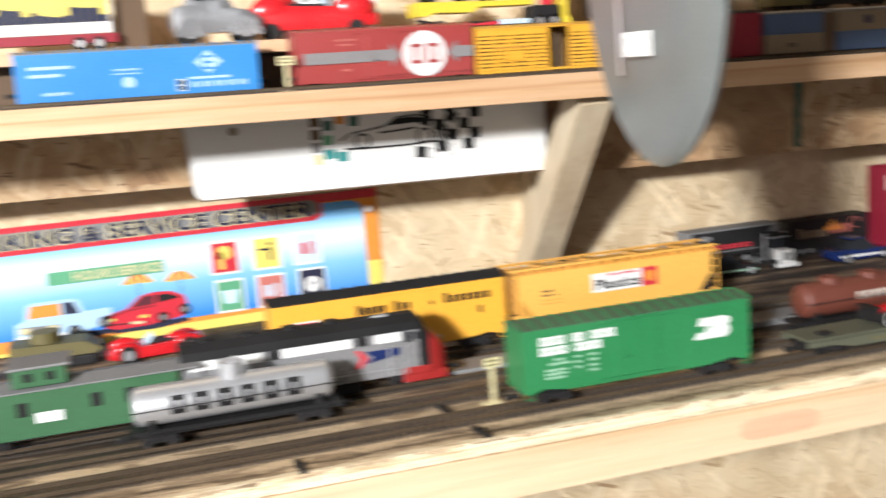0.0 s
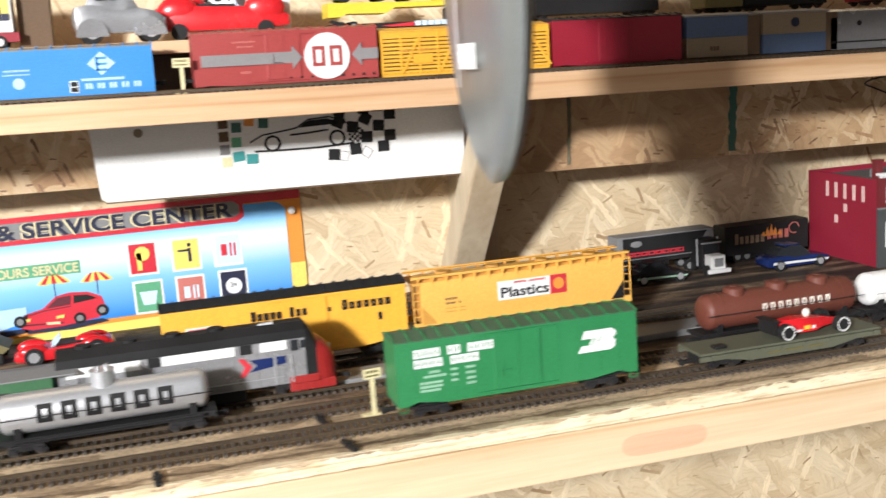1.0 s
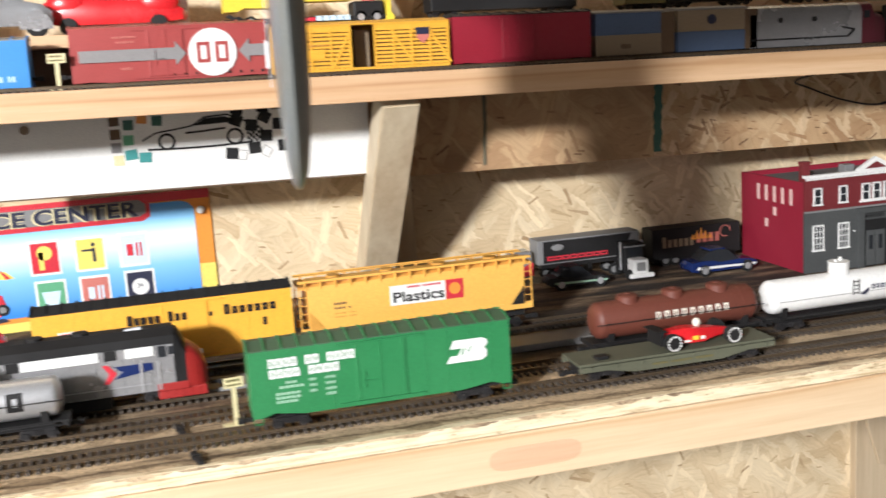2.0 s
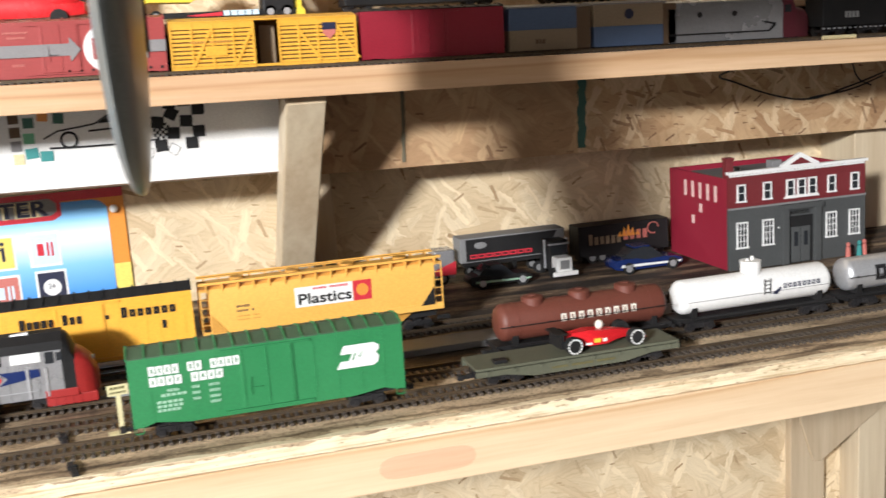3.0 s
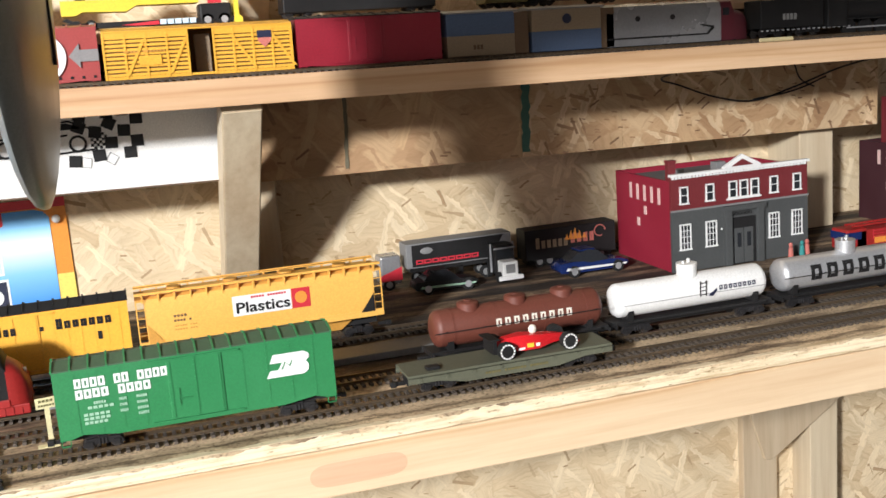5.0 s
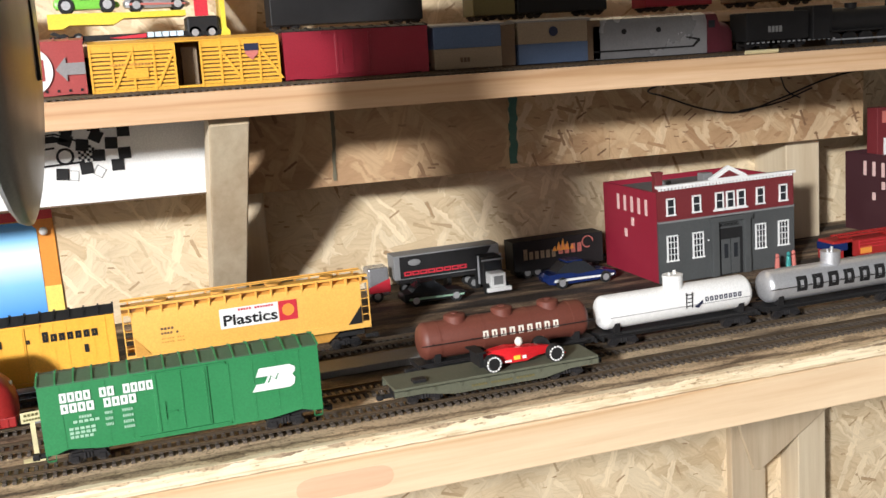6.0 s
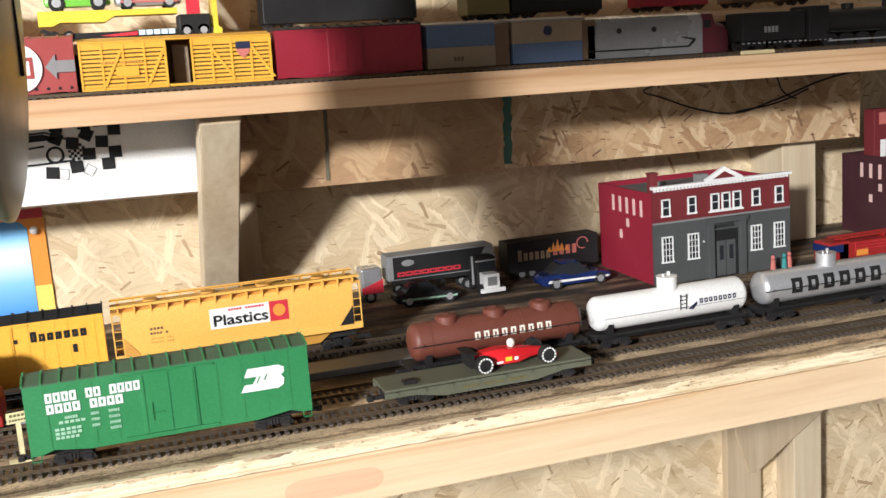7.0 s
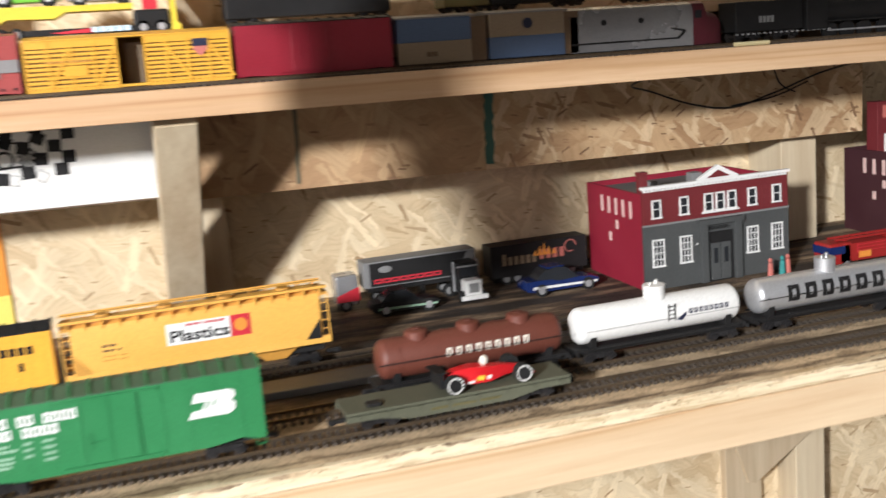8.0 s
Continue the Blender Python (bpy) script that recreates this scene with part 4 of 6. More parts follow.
def steam(m):
    root = thing("steam_locomotive", m, "black model steam locomotive and tender in shade", "model locomotive", "model cars on the upper shelf")
    part("tender", box(B(), -0.085, -0.012, -0.015, 0.015, 0.012, 0.040, 0.001), BLACK, root)
    bars("number_marks", (4,), -0.060, -0.043, 0.020, 0.026, -0.0152, GREY, root)
    part("boiler", cyl(B(), (0.062, 0, 0.027), "x", 0.0135, 0.095, 24), BLACK, root, smooth=True)
    part("cab", box(B(), -0.008, 0.016, -0.016, 0.016, 0.010, 0.044, 0.001), BLACK, root)
    part("running_board", box(B(), 0.012, 0.105, -0.016, 0.016, 0.0165, 0.0178), BLACK, root)
    part("smoke_stack", cyl(B(), (0.098, 0, 0.043), "z", 0.004, 0.008), BLACK, root)
    part("steam_dome", cyl(B(), (0.05, 0, 0.042), "z", 0.006, 0.006), BLACK, root)
    for x in (0.022, 0.042, 0.062, 0.085):
        part("driving_wheel", cyl(B(), (x, -0.009, 0.0085), "y", 0.0085, 0.003, 24), BLACK, root)
    bm = box(B(), 0.018, 0.09, -0.0125, -0.0115, 0.0078, 0.0092)
    for k in range(18):
        box(bm, -0.085 + k * 0.006, -0.0825 + k * 0.006, -0.0155, -0.0145, 0.0095, 0.0108)
    part("side_rod", bm, SILVER, root)
    for x in (-0.07, -0.028):
        truck_part(root, x)
    return root


steam(upper(0.585, 0.241, RU))


# ---- tank cars, locomotive, flat car on the deck ----
def tank_car(m, name, L, R, tank_mat, frame_mat, label, domes=1, letters=None, letter_mat=None, letter_span=(0, 0), bands=True, dome_mat=None, zc=0.031, letter_half=0.30, letter_fill=0.62):
    root = thing(name, m, label, "model train car", "model freight cars")
    h = L / 2
    rings = []
    for x, k in ((-h, 0.55), (-h + 0.0015, 0.82), (-h + 0.004, 0.97), (-h + 0.006, 1.0), (h - 0.006, 1.0), (h - 0.004, 0.97), (h - 0.0015, 0.82), (h, 0.55)):
        rings.append([(x, R * k * math.sin(a), zc + R * k * math.cos(a)) for a in [2 * math.pi * i / 36 for i in range(36)]])
    tank = part("tank", loft(B(), rings), tank_mat, root, smooth=True)
    for d in range(domes):
        x = 0 if domes == 1 else (-h * 0.56 + d * h * 0.56)
        if domes == 1:
            bm = cyl(B(), (x, 0, zc + R + 0.0025), "z", 0.0085, 0.011, 28)
            cyl(bm, (x, 0, zc + R + 0.0085), "z", 0.0088, 0.0012, 28)
            cyl(bm, (x + 0.003, 0.002, zc + R + 0.0105), "z", 0.0015, 0.003, 10)
            cyl(bm, (x - 0.003, 0, zc + R + 0.010), "z", 0.0012, 0.002, 10)
        else:
            bm = cyl(B(), (x, 0, zc + R - 0.0012), "z", 0.0092, 0.008, 28, 0.0088)
            ball(bm, (x, 0, zc + R + 0.0027), 0.0088, 0.0088, 0.0018, 24)
            cyl(bm, (x, 0, zc + R + 0.0044), "z", 0.003, 0.0012, 16)
        part("dome", bm, dome_mat or tank_mat, root, smooth=True)
    part("frame", box(B(), -h - 0.004, h + 0.004, -0.011, 0.011, 0.0115, 0.0155), frame_mat, root)
    bm = B()
    for s in (-1, 1):
        box(bm, -h * 0.92, h * 0.92, s * (R + 0.0022) - 0.001, s * (R + 0.0022) + 0.001, 0.0150, 0.0162)
        for x in (-h - 0.0035, h + 0.0025):
            box(bm, x, x + 0.001, s * R - 0.002, s * R + 0.002, 0.0115, 0.0145)
    part("running_board", bm, frame_mat, root)
    for x in (-h + 0.012, h - 0.012):
        bm = prism(B(), [(-0.011, 0.0155), (0.011, 0.0155), (0.0122, zc - R * 0.50), (0.0095, zc - R * 0.70), (0, zc - R + 0.0005), (-0.0095, zc - R * 0.70), (-0.0122, zc - R * 0.50)], x - 0.0025, x + 0.0025, "yz")
        part("saddle", bm, frame_mat, root)
    if bands:
        bm = B()
        box(bm, -h - 0.002, h + 0.002, -R - 0.0030, -R - 0.0024, zc + 0.0002, zc + 0.0008)
        for k in range(5):
            x = -h + 0.008 + k * (L - 0.016) / 4
            box(bm, x - 0.0003, x + 0.0003, -R - 0.003, -R + 0.001, zc + 0.0002, zc + 0.0008)
        part("hand_rail", bm, frame_mat, root)
    if letters:
        bm = B()
        a0, a1 = letter_span
        n = letters
        step = (a1 - a0) / n
        for k in range(n):
            xa, xb = a0 + k * step, a0 + k * step + step * letter_fill
            q = min(0.34 * (xb - xa), 0.0036)
            qa = q / R
            for x0, x1, lo, hi in ((xa, xa + q, -letter_half, letter_half), (xb - q, xb, -letter_half, letter_half), (xa + q, xb - q, letter_half - qa, letter_half), (xa + q, xb - q, -letter_half, -letter_half + qa)):
                v = []
                for i in range(5):
                    ang = hi + (lo - hi) * i / 4 + 0.12
                    v.append([bm.verts.new((x, -(R + 0.0004) * math.cos(ang), zc + (R + 0.0004) * math.sin(ang))) for x in (x0, x1)])
                for p, r in zip(v, v[1:]):
                    bm.faces.new((p[0], r[0], r[1], p[1]))
        part("lettering", bm, letter_mat, tank)
    truck_part(root, -h + 0.017)
    truck_part(root, h - 0.017)
    couplers(root, h + 0.003)
    return root


rt = tank_car(pose(0.165, YB, RT), "red_tank_car", 0.142, 0.0148, TANKRED, BLACK, "brown-red three-dome model tank car with pale lettering", 3, 9, CREAMWHITE, (-0.022, 0.045), True, letter_half=0.2, letter_fill=0.6)
for x in (-0.056, -0.020, 0.020, 0.056):
    part("tank_band", cyl(B(), (x, 0, 0.031), "x", 0.0151, 0.0014, 36), TANKRED, rt, smooth=True)
cy = tank_car(pose(0.319, YB, RT), "white_tank_car", 0.141, 0.0142, WHITE, BLACK, "white model tank car with black ladder and blue mark", 1, 8, NAVY, (0.022, 0.058), False, letter_half=0.13, letter_fill=0.7)
part("seam", box(B(), -0.0655, 0.0655, -0.0146, -0.0136, 0.0290, 0.0294), GREYBAND, cy)
lad = ladder(cy, 0.004, -0.0146, 0.0275, 0.0405, 0.0055, BLACK, 4)
part("emblem", prism(B(), [(0.0115, 0.0275), (0.0195, 0.0325), (0.0195, 0.0305), (0.0155, 0.0265)], -0.0149, -0.0140), NAVY, cy)
tank_car(pose(0.476, YB, RT), "silver_tank_car", 0.142, 0.0142, SILVER, BLACK, "silver model tank car with bold black lettering", 1, 6, BLACK, (-0.045, 0.052), True, letter_half=0.46, letter_fill=0.66)
tank_car(pose(-0.376, YB, RT), "silver_tank_car", 0.142, 0.0142, SILVER, BLACK, "silver model tank car with bold black lettering", 1, 6, BLACK, (-0.045, 0.052), True, letter_half=0.46, letter_fill=0.66)


def road_diesel(m):
    root = thing("silver_locomotive", m, "silver model diesel locomotive with red nose and black roof", "model locomotive", "model freight cars")
    h, w = 0.104, 0.0165
    prof = [(-w, 0.013), (-w, 0.047), (-w + 0.003, 0.0525), (-0.006, 0.0560), (0.006, 0.0560), (w - 0.003, 0.0525), (w, 0.047), (w, 0.013)]
    part("body", prism(B(), prof, -h, 0.062, "yz"), SILVER_MATT, root, "silver side panels")
    part("roof", prism(B(), [(-w - 0.0003, 0.0480), (-w + 0.003, 0.0538), (-0.006, 0.0590), (0.006, 0.0590), (w - 0.003, 0.0538), (w + 0.0003, 0.0485), (0, 0.047)], -h - 0.0005, 0.079, "yz"), BLACK, root, "black roof")
    def section(rows):
        return [[(x, a * k, 0.013 + (z - 0.013) * q) for a, z in prof] for x, k, q in rows]
    part("cab", loft(B(), section(((0.062, 1, 1), (0.0775, 1, 1)))), SILVER_MATT, root, "silver cab")
    shield = part("windscreen_surround", loft(B(), section(((0.0775, 1, 1.04), (0.0815, 0.99, 1.0), (0.0870, 0.97, 0.76)))), BLACK, root, "black windscreen surround", smooth=True)
    for yy in (-0.0125, 0.0012):
        part("windscreen", loft(B(), [[(x, yy, z), (x, yy + 0.0113, z), (x + 0.0012, yy + 0.0113, z + 0.0004), (x + 0.0012, yy, z + 0.0004)] for x, z in ((0.0862, 0.0400), (0.0822, 0.0500))]), WINDOWDARK, shield)
    part("nose", loft(B(), section(((0.0862, 0.985, 0.76), (0.0915, 0.95, 0.69), (0.0965, 0.84, 0.58), (0.1000, 0.66, 0.42), (0.1015, 0.45, 0.26)))), RED_MATT, root, "red nose", smooth=True)
    part("headlight", cyl(B(), (0.0975, 0, 0.0345), "x", 0.0022, 0.004, 14), SILVER, root)
    bm = box(B(), 0.0640, 0.0870, -w - 0.0006, w + 0.0006, 0.0120, 0.0180, 0.0006)
    part("cab_skirt", bm, RED_MATT, root, "red lower cab panel")
    bm = box(B(), 0.0640, 0.1000, -0.0148, 0.0148, 0.0050, 0.0128, 0.001)
    for k in range(5):
        box(bm, 0.068 + k * 0.006, 0.0705 + k * 0.006, -0.0153, -0.0146, 0.0055, 0.0120)
    part("pilot", bm, RED_MATT, root)
    for x in (-0.085, -0.052, -0.020, 0.012):
        bm = cyl(B(), (x, 0, 0.0596), "z", 0.0062, 0.0026, 18)
        part("roof_fan", bm, BLACK, root)
    for k in range(9):
        x = -0.096 + 0.0195 * k
        part("panel_seam", box(B(), x, x + 0.0006, -w - 0.0004, -w + 0.0002, 0.0145, 0.0400), GREY, root)
    # grey strip darkens the lower silver side in place of shade
    part("side_shade_panel", box(B(), -0.1, 0.02, -w - 0.0003, -w + 0.0002, 0.0140, 0.0200), GREY, root, "grey strip imitating shade on the lower side")
    for x, xe in ((-0.098, -0.078), (-0.072, -0.045), (-0.030, 0.024), (0.043, 0.0635)):
        part("side_panel", box(B(), x, xe, -w - 0.0007, -w + 0.0002, 0.0405, 0.0478, 0.0002), WHITE, root, "white side panel")
    for x in (-0.040, 0.028):
        part("side_grille", box(B(), x, x + 0.009, -w - 0.0006, -w + 0.0002, 0.0405, 0.0478, 0.0002), BLACK, root)
    bm = B()
    for k in range(10):
        box(bm, -0.1 + k * 0.015, -0.0985 + k * 0.015, -w - 0.001, -w, 0.032, 0.0335)
    part("vent", bm, GREY, root)
    part("window", box(B(), 0.0665, 0.0725, -w - 0.0005, -w, 0.0385, 0.047), WINDOWDARK, root)
    part("window", box(B(), 0.074, 0.0785, -w - 0.0005, -w, 0.040, 0.046), WINDOWDARK, root)
    part("arrow_blue", prism(B(), [(0.034, 0.026), (0.062, 0.030), (0.062, 0.0355), (0.034, 0.0355), (0.040, 0.031)], -w - 0.0006, -w), CARBLUE, root, "blue arrow mark")
    part("arrow_red", prism(B(), [(0.026, 0.023), (0.030, 0.023), (0.036, 0.0305), (0.030, 0.0375), (0.026, 0.0375), (0.0305, 0.0305)], -w - 0.0006, -w), SIGNRED, root, "red arrow mark")
    bm = B()
    for a, b in ((0.0525, 0.0545), (0.0655, 0.067)):
        box(bm, a, b, -w - 0.001, -w - 0.0004, 0.014, 0.036)
    box(bm, -h, 0.06, -w - 0.0012, -w - 0.0008, 0.0192, 0.0198)
    part("hand_rail", bm, SILVER, root)
    part("fuel_tank", box(B(), -0.03, 0.03, -0.014, 0.014, 0.003, 0.012, 0.001), BLACK, root)
    part("horn", cyl(B(), (0.050, -0.004, 0.0590), "x", 0.0012, 0.012, 8, 0.0022), SILVER, root)
    truck_part(root, -0.066)
    truck_part(root, 0.066)
    couplers(root, h)
    return root


road_diesel(pose(-0.305, YC, RT))

# caboose behind the tank car
cb = thing("green_caboose", pose(-0.500, YC - 0.006, RT), "dark green model caboose with grey roof", "model train car", "model freight cars")
part("body", box(B(), -0.07, 0.088, -0.0165, 0.0165, 0.012, 0.0460, 0.0006), CABGREEN, cb)
part("roof", prism(B(), [(-0.019, 0.0460), (0.019, 0.0460), (0.019, 0.0470), (0, 0.0500), (-0.019, 0.0470)], -0.075, 0.105, "yz"), GREY, cb)
cup = part("cupola", box(B(), -0.025, 0.012, -0.0165, 0.0165, 0.0490, 0.0620, 0.0006), CABGREEN, cb)
part("cupola_roof", box(B(), -0.028, 0.015, -0.0185, 0.0185, 0.0620, 0.0640, 0.0006), GREY, cup)
for x in (-0.017, -0.002):
    part("window", box(B(), x, x + 0.006, -0.0170, -0.0164, 0.0530, 0.0590), BLACK, cup)
for x in (-0.024, 0.026, 0.050):
    fr = part("window", box(B(), x, x + 0.0075, -0.0170, -0.0164, 0.0285, 0.0385), BLACK, cb)
part("emblem", box(B(), -0.012, 0.006, -0.0169, -0.0164, 0.0225, 0.0300), WHITE, cb)
bars("number_marks", (5,), 0.062, 0.078, 0.0185, 0.0205, -0.0167, DULLWHITE, cb)
part("end_platform", box(B(), 0.088, 0.108, -0.0155, 0.0155, 0.010, 0.013), BLACK, cb)
bm = B()
for yy in (-0.014, 0.014):
    box(bm, 0.1055, 0.1065, yy - 0.0005, yy + 0.0005, 0.013, 0.042)
box(bm, 0.1055, 0.1065, -0.014, 0.014, 0.022, 0.023)
part("end_rail", bm, BLACK, cb)
truck_part(cb, -0.045)
truck_part(cb, 0.065)
couplers(cb, 0.108)

# flat car with a racing car
fc = thing("flat_car", pose(0.135, YA, RT), "olive grey model flat car with tapered side sills", "model train car", "model freight cars")
h, w = 0.080, 0.0175
part("deck", box(B(), -h, h, -w, w, 0.0170, 0.0190, 0.0004), FLATGREEN, fc)
for s in (-1, 1):
    part("side_sill", prism(B(), [(-h, 0.0165), (-h, 0.0125), (-h * 0.72, 0.0125), (-h * 0.45, 0.0085), (h * 0.45, 0.0085), (h * 0.72, 0.0125), (h, 0.0125), (h, 0.0165)], s * (w - 0.0006) - 0.0006, s * (w - 0.0006) + 0.0006), FLATGREEN, fc)
bars("lettering", (5, 7, 6), -0.022, 0.028, 0.0115, 0.0132, -w - 0.0002, OLIVE, fc)
part("centre_frame", box(B(), -h + 0.002, h - 0.002, -0.006, 0.006, 0.0085, 0.0168), BLACK, fc)
bm = B()
for k in range(8):
    box(bm, -h + 0.008 + k * 0.0205, -h + 0.010 + k * 0.0205, -w - 0.001, -w + 0.0002, 0.0140, 0.0165)
part("stake_pocket", bm, FLATGREEN, fc)
part("bulkhead_hinge", box(B(), -h + 0.016, -h + 0.026, -0.012, -0.004, 0.0190, 0.0215, 0.0006), BLACK, fc)
truck_part(fc, -h + 0.024)
truck_part(fc, h - 0.024)
couplers(fc, h)


def wheel(parent, x, y, z, r, width, hub=SILVER, seg=24):
    t = part("wheel", cyl(B(), (x, y, z), "y", r, width, seg), TYRE, parent, smooth=True)
    part("hub", cyl(B(), (x, y, z), "y", r * 0.58, width * 1.12, 16), hub, t)
    return t


def racing_car(m):
    root = thing("racing_car", m, "small red toy racing car with white-lettered tyres", "toy car")
    rings = []
    for x, w, z0, z1 in ((-0.029, 0.003, 0.006, 0.010), (-0.022, 0.006, 0.004, 0.013), (-0.008, 0.010, 0.0035, 0.014), (0.004, 0.0105, 0.0035, 0.0125), (0.015, 0.006, 0.0045, 0.0115), (0.030, 0.003, 0.005, 0.0085), (0.034, 0.0015, 0.0055, 0.007)):
        rings.append([(x, -w, z0), (x, w, z0), (x, w, (z0 + z1) / 2), (x, w * 0.55, z1), (x, -w * 0.55, z1), (x, -w, (z0 + z1) / 2)])
    part("body", loft(B(), rings), RED, root, smooth=True)
    part("helmet", ball(B(), (0.003, 0, 0.0158), 0.0032, 0.003, 0.0036), CREAMWHITE, root, smooth=True)
    part("rear_wing", box(B(), -0.036, -0.028, -0.011, 0.011, 0.0145, 0.0155), BLACK, root)
    part("wing_post", box(B(), -0.033, -0.030, -0.010, 0.010, 0.004, 0.0148), BLACK, root)
    part("front_wing", box(B(), 0.029, 0.036, -0.012, 0.012, 0.0040, 0.0050), RED, root)
    part("number_panel", box(B(), -0.006, -0.001, -0.0108, -0.0098, 0.0055, 0.0085), CARYELLOW, root)
    part("sponsor_panel", box(B(), -0.013, -0.008, -0.0108, -0.0098, 0.0045, 0.0060), WHITE, root)
    part("sponsor_panel", box(B(), 0.001, 0.004, -0.0108, -0.0098, 0.0055, 0.0080), WHITE, root)
    for x in (-0.024, 0.0265):
        for s in (-1, 1):
            t = wheel(root, x, s * 0.0125, 0.0064, 0.0064, 0.006, BLACK)
            bm = B()
            for k in range(14):
                a = 2 * math.pi * k / 14
                bmesh.ops.create_cube(bm, size=1, matrix=Matrix.Translation((x + 0.0052 * math.cos(a), s * 0.0157, 0.0064 + 0.0052 * math.sin(a))) @ Matrix.Rotation(-a, 4, "Y") @ Matrix.Diagonal((0.0011, 0.0006, 0.0015, 1)))
            part("tyre_lettering", bm, WHITE, t)
    return root


racing_car(pose(0.1545, YA - 0.002, RT + 0.019, 0, 0, 2))


def sign_post(m, h, label):
    root = thing("sign_post", m, label, "sign post", "small cream sign posts")
    part("post", box(B(), -0.0016, 0.0016, -0.001, 0.001, 0, h), CREAM, root)
    part("base", box(B(), -0.009, 0.005, -0.003, 0.004, 0, 0.0012), CREAM, root)
    p = part("plate", box(B(), -0.007, 0.007, -0.0018, -0.001, h - 0.005, h + 0.0025), CREAM, root)
    bars("small_print", (4,), -0.005, 0.005, h - 0.0005, h + 0.0012, -0.0018, OLIVE, p)
    bars("small_print", (6,), -0.0055, 0.0055, h - 0.0035, h - 0.0022, -0.0018, OLIVE, p)
    return root


sign_post(pose(-0.189, 0.0432, Z0, 0, 0, 8), 0.0330, "small cream plastic sign post between the tracks")
sign_post(upper(-0.292, 0.216, 0.0), 0.0265, "small cream plastic sign post on the upper shelf")


# ---- things on the back wall ----
panel = thing("checkered_card_box", pose(0, 0, 0), "white card panel printed with a car and checkered squares", "panel")
part("board", prism(B(), [(-0.370, 0.1455), (-0.364, 0.1415), (-0.028, 0.1355), (-0.0265, 0.2085), (-0.374, 0.2140)], 0.303, 0.340), BOARD, panel)
part("lower_edge", prism(B(), [(-0.366, 0.1408), (-0.0275, 0.1348), (-0.0275, 0.1362), (-0.366, 0.1420)], 0.3015, 0.339), BROWN, panel)
part("screw_head", cyl(B(), (-0.332, 0.3025, 0.2015), "y", 0.004, 0.002, 16), TAN, panel)
rr = random.Random(11)
cols = [BROWN, STAIN, SIGNORANGE, BROWN, GREYBAND, SIGNGREEN, TEAL, CREAM]
for k, (x, z) in enumerate(((-0.257, 0.2035), (-0.245, 0.1990), (-0.233, 0.2040), (-0.257, 0.1915), (-0.257, 0.1795), (-0.246, 0.1855), (-0.244, 0.1725), (-0.256, 0.1680), (-0.232, 0.1690), (-0.220, 0.2010))):
    q = 0.0045
    a = pose(x, 0.3026, z, 0, rr.uniform(-8, 8), 0)
    bm = box(B(), -q * (1.4 if k in (6, 8) else 1), q, -0.0003, 0.0006, -q, q)
    part("printed_square", bm, TEAL if k in (6, 8) else cols[k % 8], panel).matrix_basis = a
for x, z, ry in ((-0.108, 0.1700, 0), (-0.1115, 0.1900, 4), (-0.1235, 0.1800, 3), (-0.1350, 0.1695, -4), (-0.1365, 0.1905, 8), (-0.1240, 0.1975, 30), (-0.1480, 0.2060, 18), (-0.1250, 0.2070, 5), (-0.1010, 0.1800, 0), (-0.1000, 0.2000, 2), (-0.1560, 0.1660, 6), (-0.1500, 0.1960, 25), (-0.1120, 0.2085, 0)):
    part("printed_square", box(B(), -0.0055, 0.0055, -0.0003, 0.0006, -0.0052, 0.0052), BLACK, panel).matrix_basis = pose(x, 0.3026, z, 0, ry, 0)
for x, z, ry in ((-0.1245, 0.1655, 35), (-0.1470, 0.1640, 10)):
    bm = B()
    for p, q, c, d in ((-0.0045, 0.0045, 0.0040, 0.0045), (-0.0045, 0.0045, -0.0045, -0.0040), (-0.0045, -0.0040, -0.0040, 0.0040), (0.0040, 0.0045, -0.0040, 0.0040)):
        box(bm, p, q, -0.0003, 0.0006, c, d)
    part("printed_outline", bm, GREY, panel).matrix_basis = pose(x, 0.3026, z, 0, ry, 0)


def stroke(bm, pts, w, y):
    """One thin bent bar along a line of (x, z) points."""
    rings = []
    for k, (x, z) in enumerate(pts):
        xa, za = pts[max(k - 1, 0)]
        xb, zb = pts[min(k + 1, len(pts) - 1)]
        n = Vector((za - zb, xb - xa)).normalized() * w / 2
        rings.append([(x + n.x, y, z + n.y), (x - n.x, y, z - n.y), (x - n.x, y + 0.0006, z - n.y), (x + n.x, y + 0.0006, z + n.y)])
    loft(bm, rings)
bm = B()
stroke(bm, [(-0.234, 0.184), (-0.222, 0.190), (-0.205, 0.192), (-0.190, 0.194), (-0.178, 0.201), (-0.158, 0.202), (-0.142, 0.195), (-0.134, 0.190)], 0.0015, 0.3024)
part("printed_line", bm, BLACK, panel)
bm = B()
stroke(bm, [(-0.230, 0.1755), (-0.200, 0.1745), (-0.170, 0.1742), (-0.136, 0.1755)], 0.0018, 0.3024)
part("printed_line", bm, BLACK, panel)
bm = B()
stroke(bm, [(-0.196, 0.188), (-0.180, 0.1885), (-0.160, 0.190)], 0.0018, 0.3024)
part("printed_line", bm, BLACK, panel)
bm = B()
prism(bm, [(-0.188, 0.194), (-0.178, 0.200), (-0.160, 0.2005), (-0.146, 0.195)], 0.3023, 0.303)
part("printed_car_cabin", bm, BLACK, panel)
